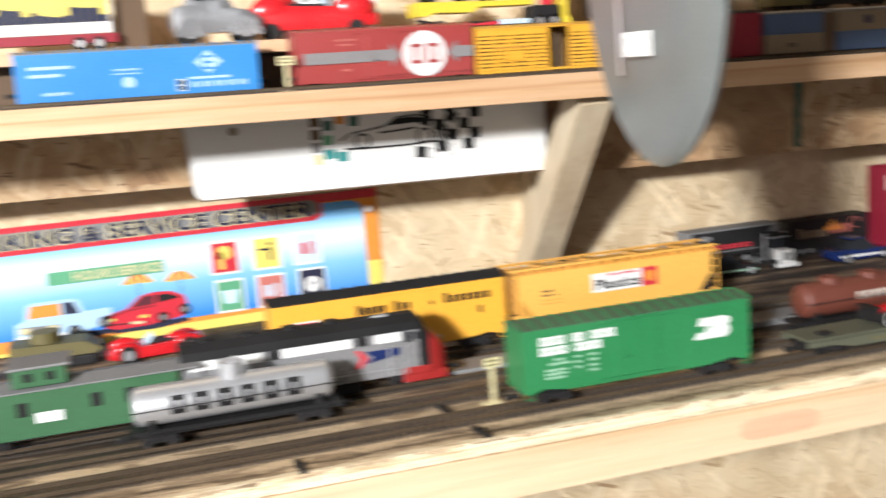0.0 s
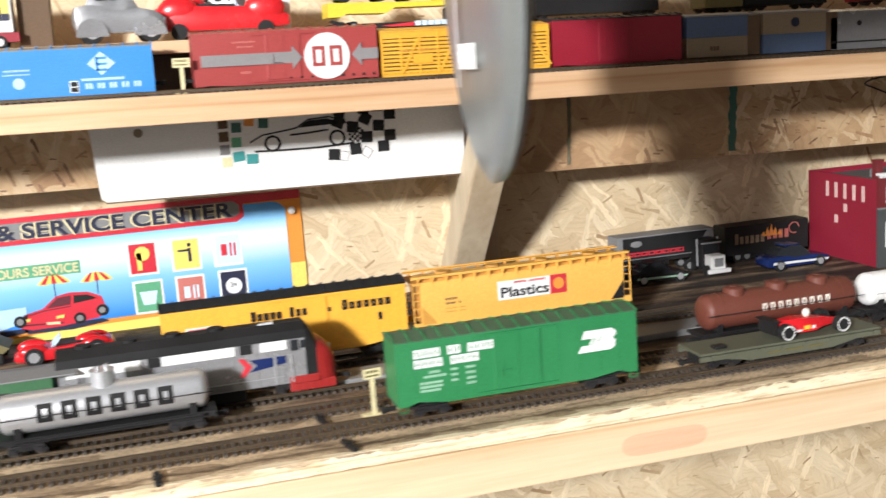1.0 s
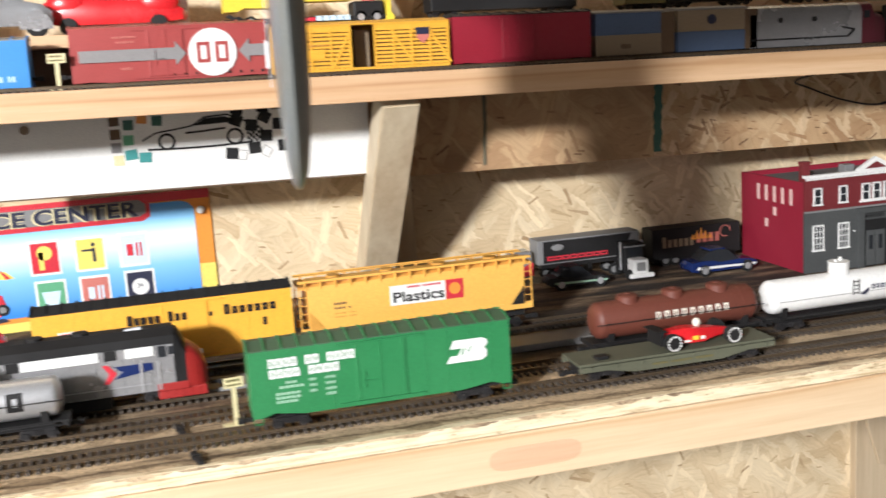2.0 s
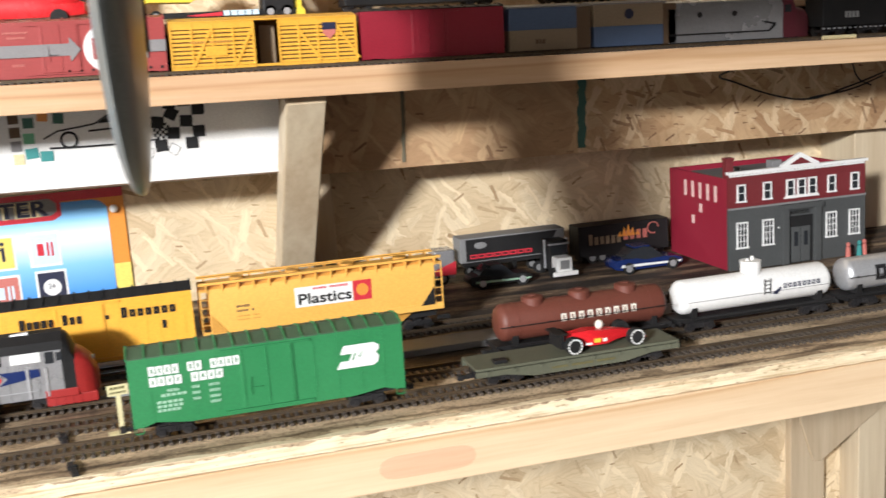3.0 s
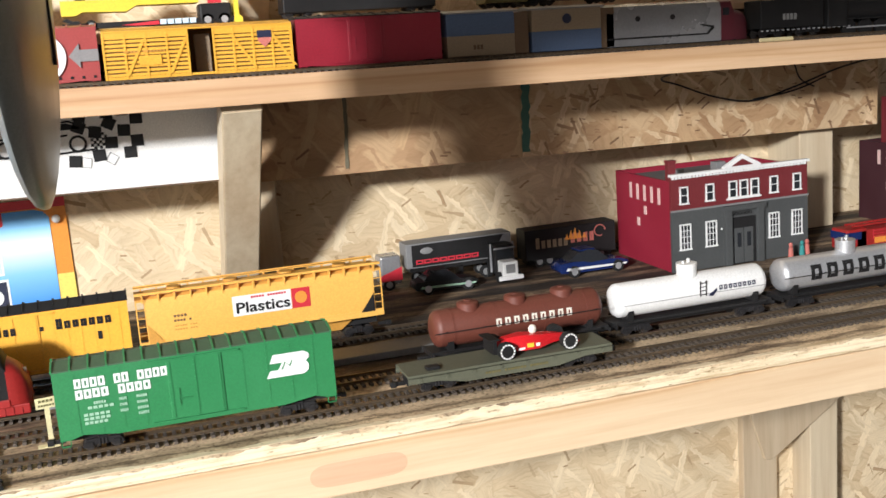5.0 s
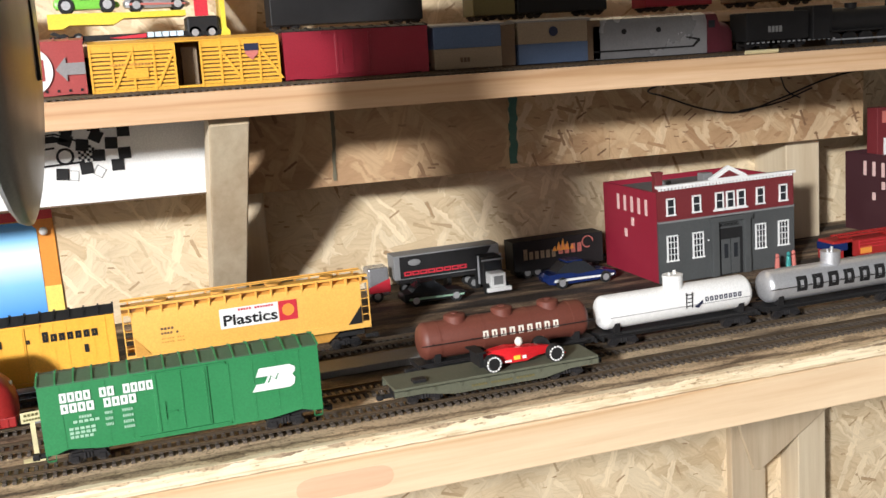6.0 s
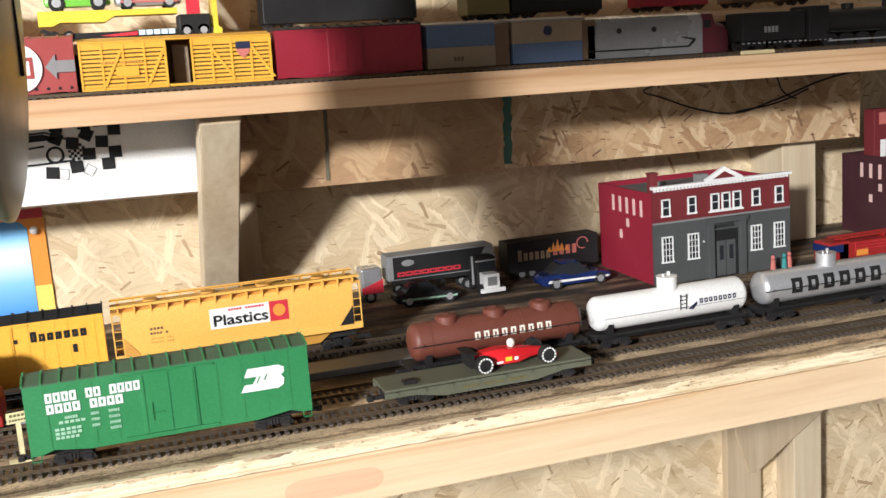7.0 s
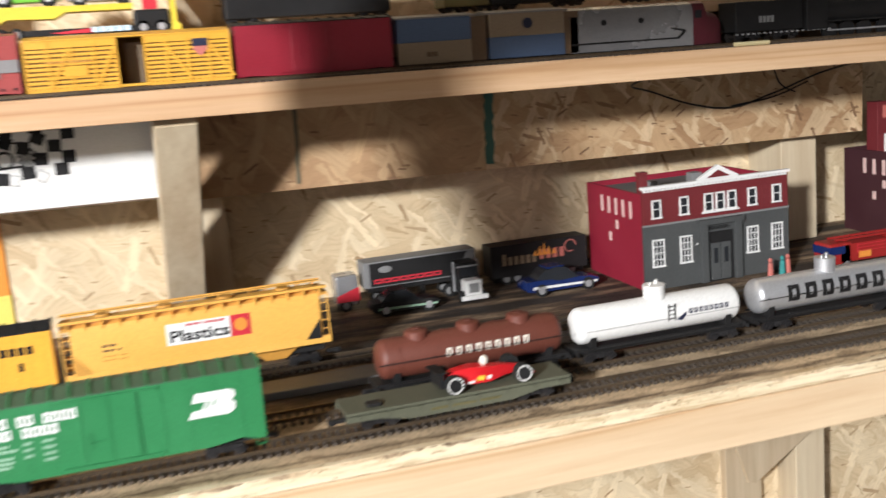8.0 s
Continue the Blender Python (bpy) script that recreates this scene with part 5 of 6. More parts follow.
for x in (-0.213, -0.152):
    bm = B()
    loops = [[bm.verts.new((x + q * math.cos(2 * math.pi * k / 24), yy, 0.1815 + q * math.sin(2 * math.pi * k / 24))) for k in range(24)] for q, yy in ((0.0078, 0.3028), (0.0078, 0.3022), (0.0056, 0.3022), (0.0056, 0.3028))]
    for p, q in zip(loops, loops[1:]):
        for k in range(24):
            bm.faces.new((p[k], p[(k + 1) % 24], q[(k + 1) % 24], q[k]))
    part("printed_wheel", bm, BLACK, panel)
bm = B()
for i in range(6):
    for j in range(6):
        if (i + j) % 2:
            box(bm, -0.141 + i * 0.0024, -0.1386 + i * 0.0024, 0.3021, 0.303, 0.1755 + j * 0.0024, 0.1779 + j * 0.0024)
part("printed_check", bm, BLACK, panel)

# printed sign; its own frame is turned slightly
SY = 0.4235
sg = thing("wall_sign", pose(0, 0, 0), "colourful printed sign sheet pinned to the strand board wall", "sign")
part("sheet", box(B(), -0.72, -0.176, SY - 0.0008, SY + 0.001, -0.006, 0.1225, 0.0002), SIGNORANGE, sg, "orange and yellow border")
part("border_low", prism(B(), [(-0.72, -0.007), (-0.176, -0.007), (-0.176, 0.045), (-0.192, 0.045), (-0.192, 0.008), (-0.44, 0.004), (-0.50, -0.001), (-0.72, -0.001)], SY - 0.0013, SY - 0.0006), SIGNYELLOW, sg)
part("border_top", box(B(), -0.72, -0.176, SY - 0.0012, SY - 0.0006, 0.1135, 0.1228), SIGNRED, sg)


def faded(name):
    m, t, b = nodes_of(name)
    co = t.nodes.new("ShaderNodeTexCoord")
    sp = t.nodes.new("ShaderNodeSeparateXYZ")
    t.links.new(co.outputs["Object"], sp.inputs[0])
    mr = t.nodes.new("ShaderNodeMapRange")
    mr.inputs["From Min"].default_value, mr.inputs["From Max"].default_value = 0.012, 0.11
    t.links.new(sp.outputs["Z"], mr.inputs["Value"])
    r = ramp(t, [(0.0, (0.04, 0.24, 0.72)), (0.38, (0.24, 0.55, 0.86)), (0.68, (0.85, 0.90, 0.92)), (0.83, (0.30, 0.62, 0.88)), (1.0, (0.08, 0.34, 0.78))])
    t.links.new(mr.outputs[0], r.inputs[0])
    t.links.new(r.outputs[0], b.inputs["Base Color"])
    b.inputs["Roughness"].default_value = 0.3
    return m
SKY = faded("sign_printed_sky")
part("sky_field", prism(B(), [(-0.72, 0.012), (-0.40, 0.010), (-0.205, 0.012), (-0.205, 0.018), (-0.1925, 0.018), (-0.1925, 0.104), (-0.198, 0.110), (-0.206, 0.1125), (-0.72, 0.1125)], SY - 0.0017, SY - 0.0008), SKY, sg, "printed blue sky fading to white")
part("title_band", prism(B(), [(-0.72, 0.0955), (-0.244, 0.0955), (-0.236, 0.100), (-0.236, 0.113), (-0.244, 0.119), (-0.72, 0.119)], SY - 0.0022, SY - 0.0012), SIGNRED, sg, "red title band")
part("title_band_inner", prism(B(), [(-0.72, 0.1005), (-0.246, 0.1005), (-0.240, 0.104), (-0.240, 0.1125), (-0.246, 0.1175), (-0.72, 0.1175)], SY - 0.0026, SY - 0.0016), GREY, sg)
words("title_outline", "PARKING & SERVICE CENTER", 0.0205, CREAM, sg, (-0.5985, SY - 0.0027, 0.1014), width=0.351, depth=0.0003, bold=0.0012)
words("title", "PARKING & SERVICE CENTER", 0.0205, NAVY, sg, (-0.5975, SY - 0.0031, 0.1017), width=0.349, depth=0.0003, bold=0.00055)
part("subtitle_band", box(B(), -0.515, -0.403, SY - 0.0022, SY - 0.0012, 0.0610, 0.0740, 0.0003), SIGNGREEN, sg)
words("subtitle", "HOURS SERVICE", 0.0125, CREAM, sg, (-0.4915, SY - 0.0025, 0.0632), width=0.086, bold=0.0003)
for i, (x, z, c) in enumerate(((-0.342, 0.068, SIGNRED), (-0.2985, 0.0675, SIGNYELLOW), (-0.2560, 0.0675, SIGNPALE), (-0.340, 0.0275, SIGNGREEN), (-0.2975, 0.0275, SKINPINK), (-0.2535, 0.0285, NAVY))):
    ic = part("icon_tile", box(B(), x - 0.0150, x + 0.0150, SY - 0.0021, SY - 0.0014, z - 0.0175, z + 0.0175, 0.0003), WHITE, sg)
    part("icon_field", box(B(), x - 0.0128, x + 0.0128, SY - 0.0025, SY - 0.0018, z - 0.0152, z + 0.0152, 0.0003), c, ic)
    bm = B()
    if i == 0:
        cyl(bm, (x, SY - 0.0026, z + 0.005), "y", 0.0075, 0.0006, 20)
        box(bm, x - 0.006, x - 0.001, SY - 0.0029, SY - 0.0023, z - 0.012, z + 0.006)
    elif i == 1:
        box(bm, x + 0.002, x + 0.005, SY - 0.0029, SY - 0.0023, z - 0.008, z + 0.006)
        cyl(bm, (x + 0.0035, SY - 0.0026, z + 0.0095), "y", 0.002, 0.0006, 10)
        box(bm, x - 0.008, x + 0.003, SY - 0.0029, SY - 0.0023, z + 0.003, z + 0.005)
    elif i == 5:
        cyl(bm, (x, SY - 0.0026, z), "y", 0.0085, 0.0006, 24)
    elif i == 3:
        prism(bm, [(x - 0.009, z + 0.006), (x + 0.009, z + 0.006), (x + 0.006, z - 0.008), (x - 0.006, z - 0.008)], SY - 0.0029, SY - 0.0023)
    else:
        box(bm, x - 0.007, x - 0.001, SY - 0.0029, SY - 0.0023, z - 0.006, z + 0.006)
        box(bm, x + 0.002, x + 0.004, SY - 0.0029, SY - 0.0023, z - 0.007, z + 0.007)
        box(bm, x + 0.006, x + 0.008, SY - 0.0029, SY - 0.0023, z - 0.007, z + 0.007)
    part("icon_mark", bm, (SIGNYELLOW, NAVY, SIGNRED, SIGNPALE, SIGNPALE, WHITE)[i], ic)
words("icon_number", "24", 0.007, NAVY, sg, (-0.2575, SY - 0.0031, 0.0275))
for x, z in ((-0.43, 0.053), (-0.389, 0.051)):
    um = part("printed_umbrella", prism(B(), [(x - 0.0165, z), (x - 0.009, z + 0.007), (x, z + 0.0095), (x + 0.009, z + 0.007), (x + 0.0165, z), (x + 0.008, z - 0.001), (x, z + 0.0005), (x - 0.008, z - 0.001)], SY - 0.0022, SY - 0.0016), SIGNYELLOW, sg)
    bm = B()
    for a in (-0.0125, -0.002, 0.0085):
        prism(bm, [(x + a, z), (x + a + 0.0045, z), (x + a * 0.4 + 0.0012, z + 0.0085), (x + a * 0.4 - 0.0008, z + 0.0085)], SY - 0.0026, SY - 0.002)
    part("umbrella_stripe", bm, SIGNRED, um)
    part("umbrella_pole", box(B(), x - 0.0004, x + 0.0004, SY - 0.0021, SY - 0.0016, z - 0.014, z), NAVY, um)


def printed(name, pts, x, z, w, h, lift, material, parent):
    return part(name, prism(B(), [(x + a * w, z + b * h) for a, b in pts], SY - 0.0020 - lift, SY - 0.0016), material, parent)


def printed_wheels(x, z, w, h, at, r, car):
    for a, b in at:
        t = part("printed_wheel", cyl(B(), (x + a * w, SY - 0.0028, z + b * h), "y", r * h, 0.0006, 20), BLACK, car)
        part("printed_hub", cyl(B(), (x + a * w, SY - 0.0030, z + b * h), "y", r * h * 0.55, 0.0006, 14), GREY, t)


def printed_sports_car(x, z, w, h):
    printed("printed_shadow", [(-0.46, 0.04), (0.46, 0.10), (0.52, 0.0), (0.1, -0.12), (-0.42, -0.10)], x, z, w, h, 0.0001, NAVY, sg)
    car = printed("printed_car", [(-0.5, 0.10), (-0.5, 0.34), (-0.44, 0.48), (-0.22, 0.60), (-0.06, 0.92), (0.10, 1.0), (0.32, 0.96), (0.47, 0.78), (0.50, 0.50), (0.49, 0.24), (0.40, 0.14), (0.0, 0.02), (-0.36, 0.0)], x, z, w, h, 0.0002, SIGNRED, sg)
    car["label"] = "printed red sports car"
    printed("printed_screen", [(-0.18, 0.60), (-0.04, 0.88), (0.12, 0.92), (0.10, 0.64)], x, z, w, h, 0.0006, MAROON, car)
    printed("printed_window", [(0.14, 0.66), (0.15, 0.90), (0.31, 0.88), (0.42, 0.74)], x, z, w, h, 0.0006, BLACK, car)
    printed("printed_hood_line", [(-0.44, 0.44), (-0.20, 0.56), (0.10, 0.60), (0.10, 0.57), (-0.20, 0.53), (-0.43, 0.41)], x, z, w, h, 0.0006, MAROON, car)
    printed("printed_bumper", [(-0.49, 0.20), (0.0, 0.14), (0.0, 0.10), (-0.48, 0.15)], x, z, w, h, 0.0006, MAROON, car)
    printed("printed_plate", [(-0.20, 0.19), (-0.04, 0.17), (-0.04, 0.09), (-0.19, 0.11)], x, z, w, h, 0.0009, CREAM, car)
    for a in (-0.47, -0.08):
        printed("printed_lamp", [(a, 0.34), (a + 0.10, 0.36), (a + 0.09, 0.27), (a, 0.26)], x, z, w, h, 0.0008, SIGNYELLOW, car)
    printed_wheels(x, z, w, h, ((0.19, 0.20), (0.46, 0.36)), 0.17, car)


def printed_pickup(x, z, w, h):
    printed("printed_shadow", [(-0.5, 0.03), (0.46, 0.12), (0.5, 0.02), (0.1, -0.10), (-0.46, -0.10)], x, z, w, h, 0.0001, NAVY, sg)
    car = printed("printed_car", [(-0.5, 0.12), (-0.5, 0.50), (-0.40, 0.58), (-0.36, 0.95), (-0.30, 1.0), (0.12, 1.0), (0.18, 0.92), (0.22, 0.64), (0.5, 0.66), (0.5, 0.30), (0.30, 0.18), (0.06, 0.04), (-0.44, 0.06)], x, z, w, h, 0.0002, LTBLUE, sg)
    car["label"] = "printed pale blue pickup"
    printed("printed_screen", [(-0.36, 0.62), (-0.32, 0.92), (-0.02, 0.92), (-0.02, 0.62)], x, z, w, h, 0.0006, SIGNORANGE, car)
    printed("printed_window", [(0.01, 0.62), (0.01, 0.92), (0.11, 0.92), (0.17, 0.62)], x, z, w, h, 0.0006, NAVY, car)
    printed("printed_grille", [(-0.46, 0.24), (-0.46, 0.42), (-0.04, 0.40), (-0.04, 0.22)], x, z, w, h, 0.0006, GREYBAND, car)
    for a in (-0.45, -0.16):
        printed("printed_lamp", [(a, 0.26), (a, 0.40), (a + 0.10, 0.39), (a + 0.10, 0.25)], x, z, w, h, 0.0009, CREAM, car)
    printed("printed_bumper", [(-0.5, 0.12), (-0.5, 0.20), (0.02, 0.17), (0.02, 0.09)], x, z, w, h, 0.0008, WHITE, car)
    printed_wheels(x, z, w, h, ((0.10, 0.18), (0.42, 0.30)), 0.15, car)


printed_sports_car(-0.4255, 0.008, 0.083, 0.034)
printed_pickup(-0.505, 0.006, 0.092, 0.040)
part("pin", ball(B(), (-0.186, SY - 0.004, 0.1015), 0.0042, 0.004, 0.0042), WHITE, sg, "white push pin", smooth=True)

# ---- hanging model wing ----
def hanging_wing():
    root = thing("model_aircraft_wing", pose(-0.155, -0.151, 0, 0, 0, -6), "grey model aircraft wing hanging tip down on a wire", "model aircraft")
    prof = [(-0.5, 0.0), (-0.47, 0.28), (-0.38, 0.44), (-0.22, 0.5), (0.0, 0.44), (0.25, 0.26), (0.5, 0.03), (0.5, -0.03), (0.25, -0.2), (0.0, -0.34), (-0.22, -0.4), (-0.38, -0.34), (-0.47, -0.2)]
    rings = []
    tip, span = 0.186, 0.115
    for k in range(17):
        u = (k / 16) ** 1.7
        z = tip + 0.40 * u
        e = min(1.0, (z - tip + 0.0006) / span)
        c = 0.192 * math.sqrt(max(0.002, 1 - (1 - e) ** 2)) * (1 + 0.25 * max(0, z - tip - span))
        th = 0.0175 * (c / 0.165) ** 0.75
        rings.append([(b * th, a * c - 0.006 - 0.010 * (1 - e), z) for a, b in prof])
    part("skin", loft(B(), rings), WING, root, smooth=True)
    bm = B()
    box(bm, -0.0092, -0.0086, 0.012, 0.016, 0.235, 0.45)
    part("flap_line", bm, SILVER, root)
    for y in (-0.032, -0.0185, -0.005):
        bm = B()
        for a, b, c, d in ((0, 0.0035, 0, 0.013), (0.0072, 0.0105, 0, 0.013), (0.0035, 0.0072, 0.0095, 0.013), (0.0035, 0.0072, 0, 0.003)):
            box(bm, -0.0102, -0.0090, y + a, y + b, 0.245 + c, 0.245 + d)
        part("marking", bm, WHITE, root, "white block marking")
    part("rear_flap_line", box(B(), 0.0050, 0.0068, 0.030, 0.0312, 0.252, 0.45), BLACK, root)
    # unseen body, sloped and sized so its shadow falls on the right-hand cars
    tube = []
    for k in range(21):
        u = k / 20
        y, z = 0.12 - 0.90 * u, 0.362 + 0.29 * u
        r = 0.058 * math.sqrt(max(0.01, 1 - (2 * max(0.0, u - 0.55) / 1.0) ** 2)) * min(1.0, 0.15 + 4.0 * u)
        tube.append([(r * math.cos(a), y + 0.25 * r * math.sin(a), z + r * math.sin(a)) for a in [2 * math.pi * q / 24 for q in range(24)]])
    part("shadow_fuselage", loft(B(), tube), WING, root, smooth=True)
    part("wire", cyl(B(), (0, -0.1, 0.93), "z", 0.0008, 0.94, 8), WIRE, root)
    return root


hanging_wing()


# ---- model buildings ----
def brick_building(m, label, side=BRICKSIDE, upper_mat=BRICKRED):
    root = thing("model_building", m, label, "model building", "model buildings")
    W, D, H, MID = 0.162, 0.122, 0.1005, 0.0635
    part("side_wall", box(B(), 0, 0.003, 0.003, D, 0, H - 0.006), side, root, "plain side wall with its lighting painted in")
    part("side_wall", box(B(), W - 0.003, W, 0.003, D, 0, H - 0.006), side, root)
    part("rear_wall", box(B(), 0.003, W - 0.003, D - 0.003, D, 0, H - 0.006), side, root)
    part("roof", box(B(), 0.003, W - 0.003, 0.003, D - 0.003, H - 0.014, H - 0.0115), ROOFGREY, root)
    fr = part("front_upper", box(B(), 0, W, 0, 0.003, MID, H), upper_mat, root, "dark red brick upper storey")
    bm = B()
    for k in range(14):
        box(bm, 0.0002, W - 0.0002, -0.00015, 0.0003, MID + 0.0012 + k * 0.0024, MID + 0.0030 + k * 0.0024)
    part("brick_course", bm, BRICKRED, fr)
    part("front_lower", box(B(), 0, W, -0.0005, 0.003, 0, MID), KITGREY, root, "grey stone lower storey")
    part("string_course", box(B(), -0.0005, W + 0.0005, -0.0016, 0.001, MID - 0.0006, MID + 0.0012), GREY, root)
    co = part("cornice", box(B(), -0.001, W + 0.001, -0.003, 0.003, H - 0.0015, H + 0.0012), WHITE, root, "white dentilled cornice")
    bm = B()
    for k in range(40):
        box(bm, 0.001 + k * 0.004, 0.0032 + k * 0.004, -0.0022, 0, H - 0.004, H - 0.0012)
    part("dentil", bm, WHITE, co)
    pd = part("pediment", prism(B(), [(0.060, H + 0.001), (0.104, H + 0.001), (0.104, H + 0.003), (0.082, H + 0.0145), (0.060, H + 0.003)], -0.003, 0.001), WHITE, root)
    part("pediment_field", prism(B(), [(0.069, H + 0.0028), (0.095, H + 0.0028), (0.082, H + 0.0098)], -0.0034, -0.0028), BRICKRED, pd)

    def sash(x, z, w, h, cols, rows, y0=-0.0004):
        f = part("window", box(B(), x, x + w, y0 - 0.0008, y0 + 0.001, z, z + h), WINDOWDARK, root, "white-framed window")
        bm = B()
        t = 0.0007
        box(bm, x - t, x + t, y0 - 0.0016, y0, z, z + h)
        box(bm, x + w - t, x + w + t, y0 - 0.0016, y0, z, z + h)
        box(bm, x - t, x + w + t, y0 - 0.0016, y0, z + h - t, z + h + t)
        box(bm, x - 2 * t, x + w + 2 * t, y0 - 0.0022, y0, z - 1.6 * t, z + t * 0.6)
        for c in range(1, cols):
            xc = x + w * c / cols
            box(bm, xc - 0.00035, xc + 0.00035, y0 - 0.0013, y0, z, z + h)
        for r in range(1, rows):
            zc = z + h * r / rows
            box(bm, x, x + w, y0 - 0.0013, y0, zc - 0.00035, zc + 0.00035)
        part("window_frame", bm, WHITE, f)
    for x in (0.010, 0.040, 0.116, 0.144):
        sash(x, MID + 0.0075, 0.0085, 0.0165, 1, 2)
    for x in (0.067, 0.080, 0.093):
        sash(x, MID + 0.0075, 0.0085, 0.0165, 1, 2)
    part("window_band", box(B(), 0.064, 0.105, -0.0022, 0.0005, MID + 0.0050, MID + 0.0064), WHITE, root)
    for x in (0.009, 0.039, 0.114, 0.142):
        sash(x, 0.0235, 0.0115, 0.0255, 3, 4, -0.0008)
    for x in (0.060, 0.098):
        part("pilaster", box(B(), x, x + 0.008, -0.005, 0.0, 0, MID - 0.005, 0.0005), KITGREY, root)
    part("porch_beam", box(B(), 0.058, 0.108, -0.006, 0.0, MID - 0.006, MID - 0.001), KITGREY, root)
    part("doorway", box(B(), 0.068, 0.098, -0.0012, 0.0, 0.0, MID - 0.014), BLACK, root)
    for x in (0.072, 0.0835):
        d = part("door", box(B(), x, x + 0.0105, -0.0022, -0.001, 0.001, 0.038, 0.0003), KITGREY, root)
        part("door_pane", box(B(), x + 0.003, x + 0.0075, -0.0026, -0.002, 0.018, 0.033), WINDOWDARK, d)
    bm = B()
    for k in range(6):
        x = 0.070 + k * 0.0042
        ring = [(x + 0.0016 * math.cos(a), MID - 0.010 + 0.0016 * math.sin(a)) for a in [2 * math.pi * q / 10 for q in range(11)]]
        stroke(bm, ring, 0.0006, -0.0022)
    part("scroll_grille", bm, BLACK, root)
    part("wall_lamp", ball(B(), (0.0555, -0.004, 0.040), 0.0011, 0.0011, 0.0011, 8), WHITE, root)
    for k in range(5):
        y = 0.022 + k * 0.0155
        w = part("side_window", box(B(), -0.0006, 0.001, y, y + 0.0048, 0.0685, 0.0855), SIDEWIN, root, "small pale side window")
    for y, z in ((0.052, 0.054), (0.068, 0.040)):
        part("side_window", box(B(), -0.0006, 0.001, y, y + 0.0055, z, z + 0.009), SIDEWIN, root)
    ch = part("chimney", box(B(), 0.0005, 0.0085, 0.0035, 0.0115, H - 0.012, H + 0.0145, 0.0004), BRICKRED, root)
    part("chimney_cap", box(B(), 0.0, 0.0092, 0.003, 0.0122, H + 0.0125, H + 0.0150), BRICKRED, ch)
    for x, y, s in ((0.035, 0.05, 0.010), (0.065, 0.03, 0.007), (0.09, 0.06, 0.012), (0.12, 0.04, 0.006)):
        part("roof_vent", box(B(), x, x + s, y, y + s, H - 0.0115, H - 0.0115 + s * 0.9, 0.0005), GREY, root)
    return root


bld = brick_building(pose(0.408, 0.250, Z0), "red brick and grey stone two-storey model building")
# same kit again, its shade put into a darker wall colour
brick_building(pose(0.742, 0.262, Z0), "model building copy in shaded brick red with pale side windows", SHADEDBRICK, SHADEDBRICK)
tw = thing("red_tower_block", pose(0.758, 0.345, Z0 + 0.086), "small red block tower on the model roof", "model tower")
part("shaft", box(B(), -0.009, 0.009, -0.009, 0.009, 0.003, 0.062, 0.0006), BRICKRED, tw)
part("panel", box(B(), 0.0, 0.007, -0.0098, -0.009, 0.006, 0.026), WHITE, tw)
part("grille", box(B(), -0.002, 0.0075, -0.0098, -0.009, 0.044, 0.058), SKINPINK, tw)


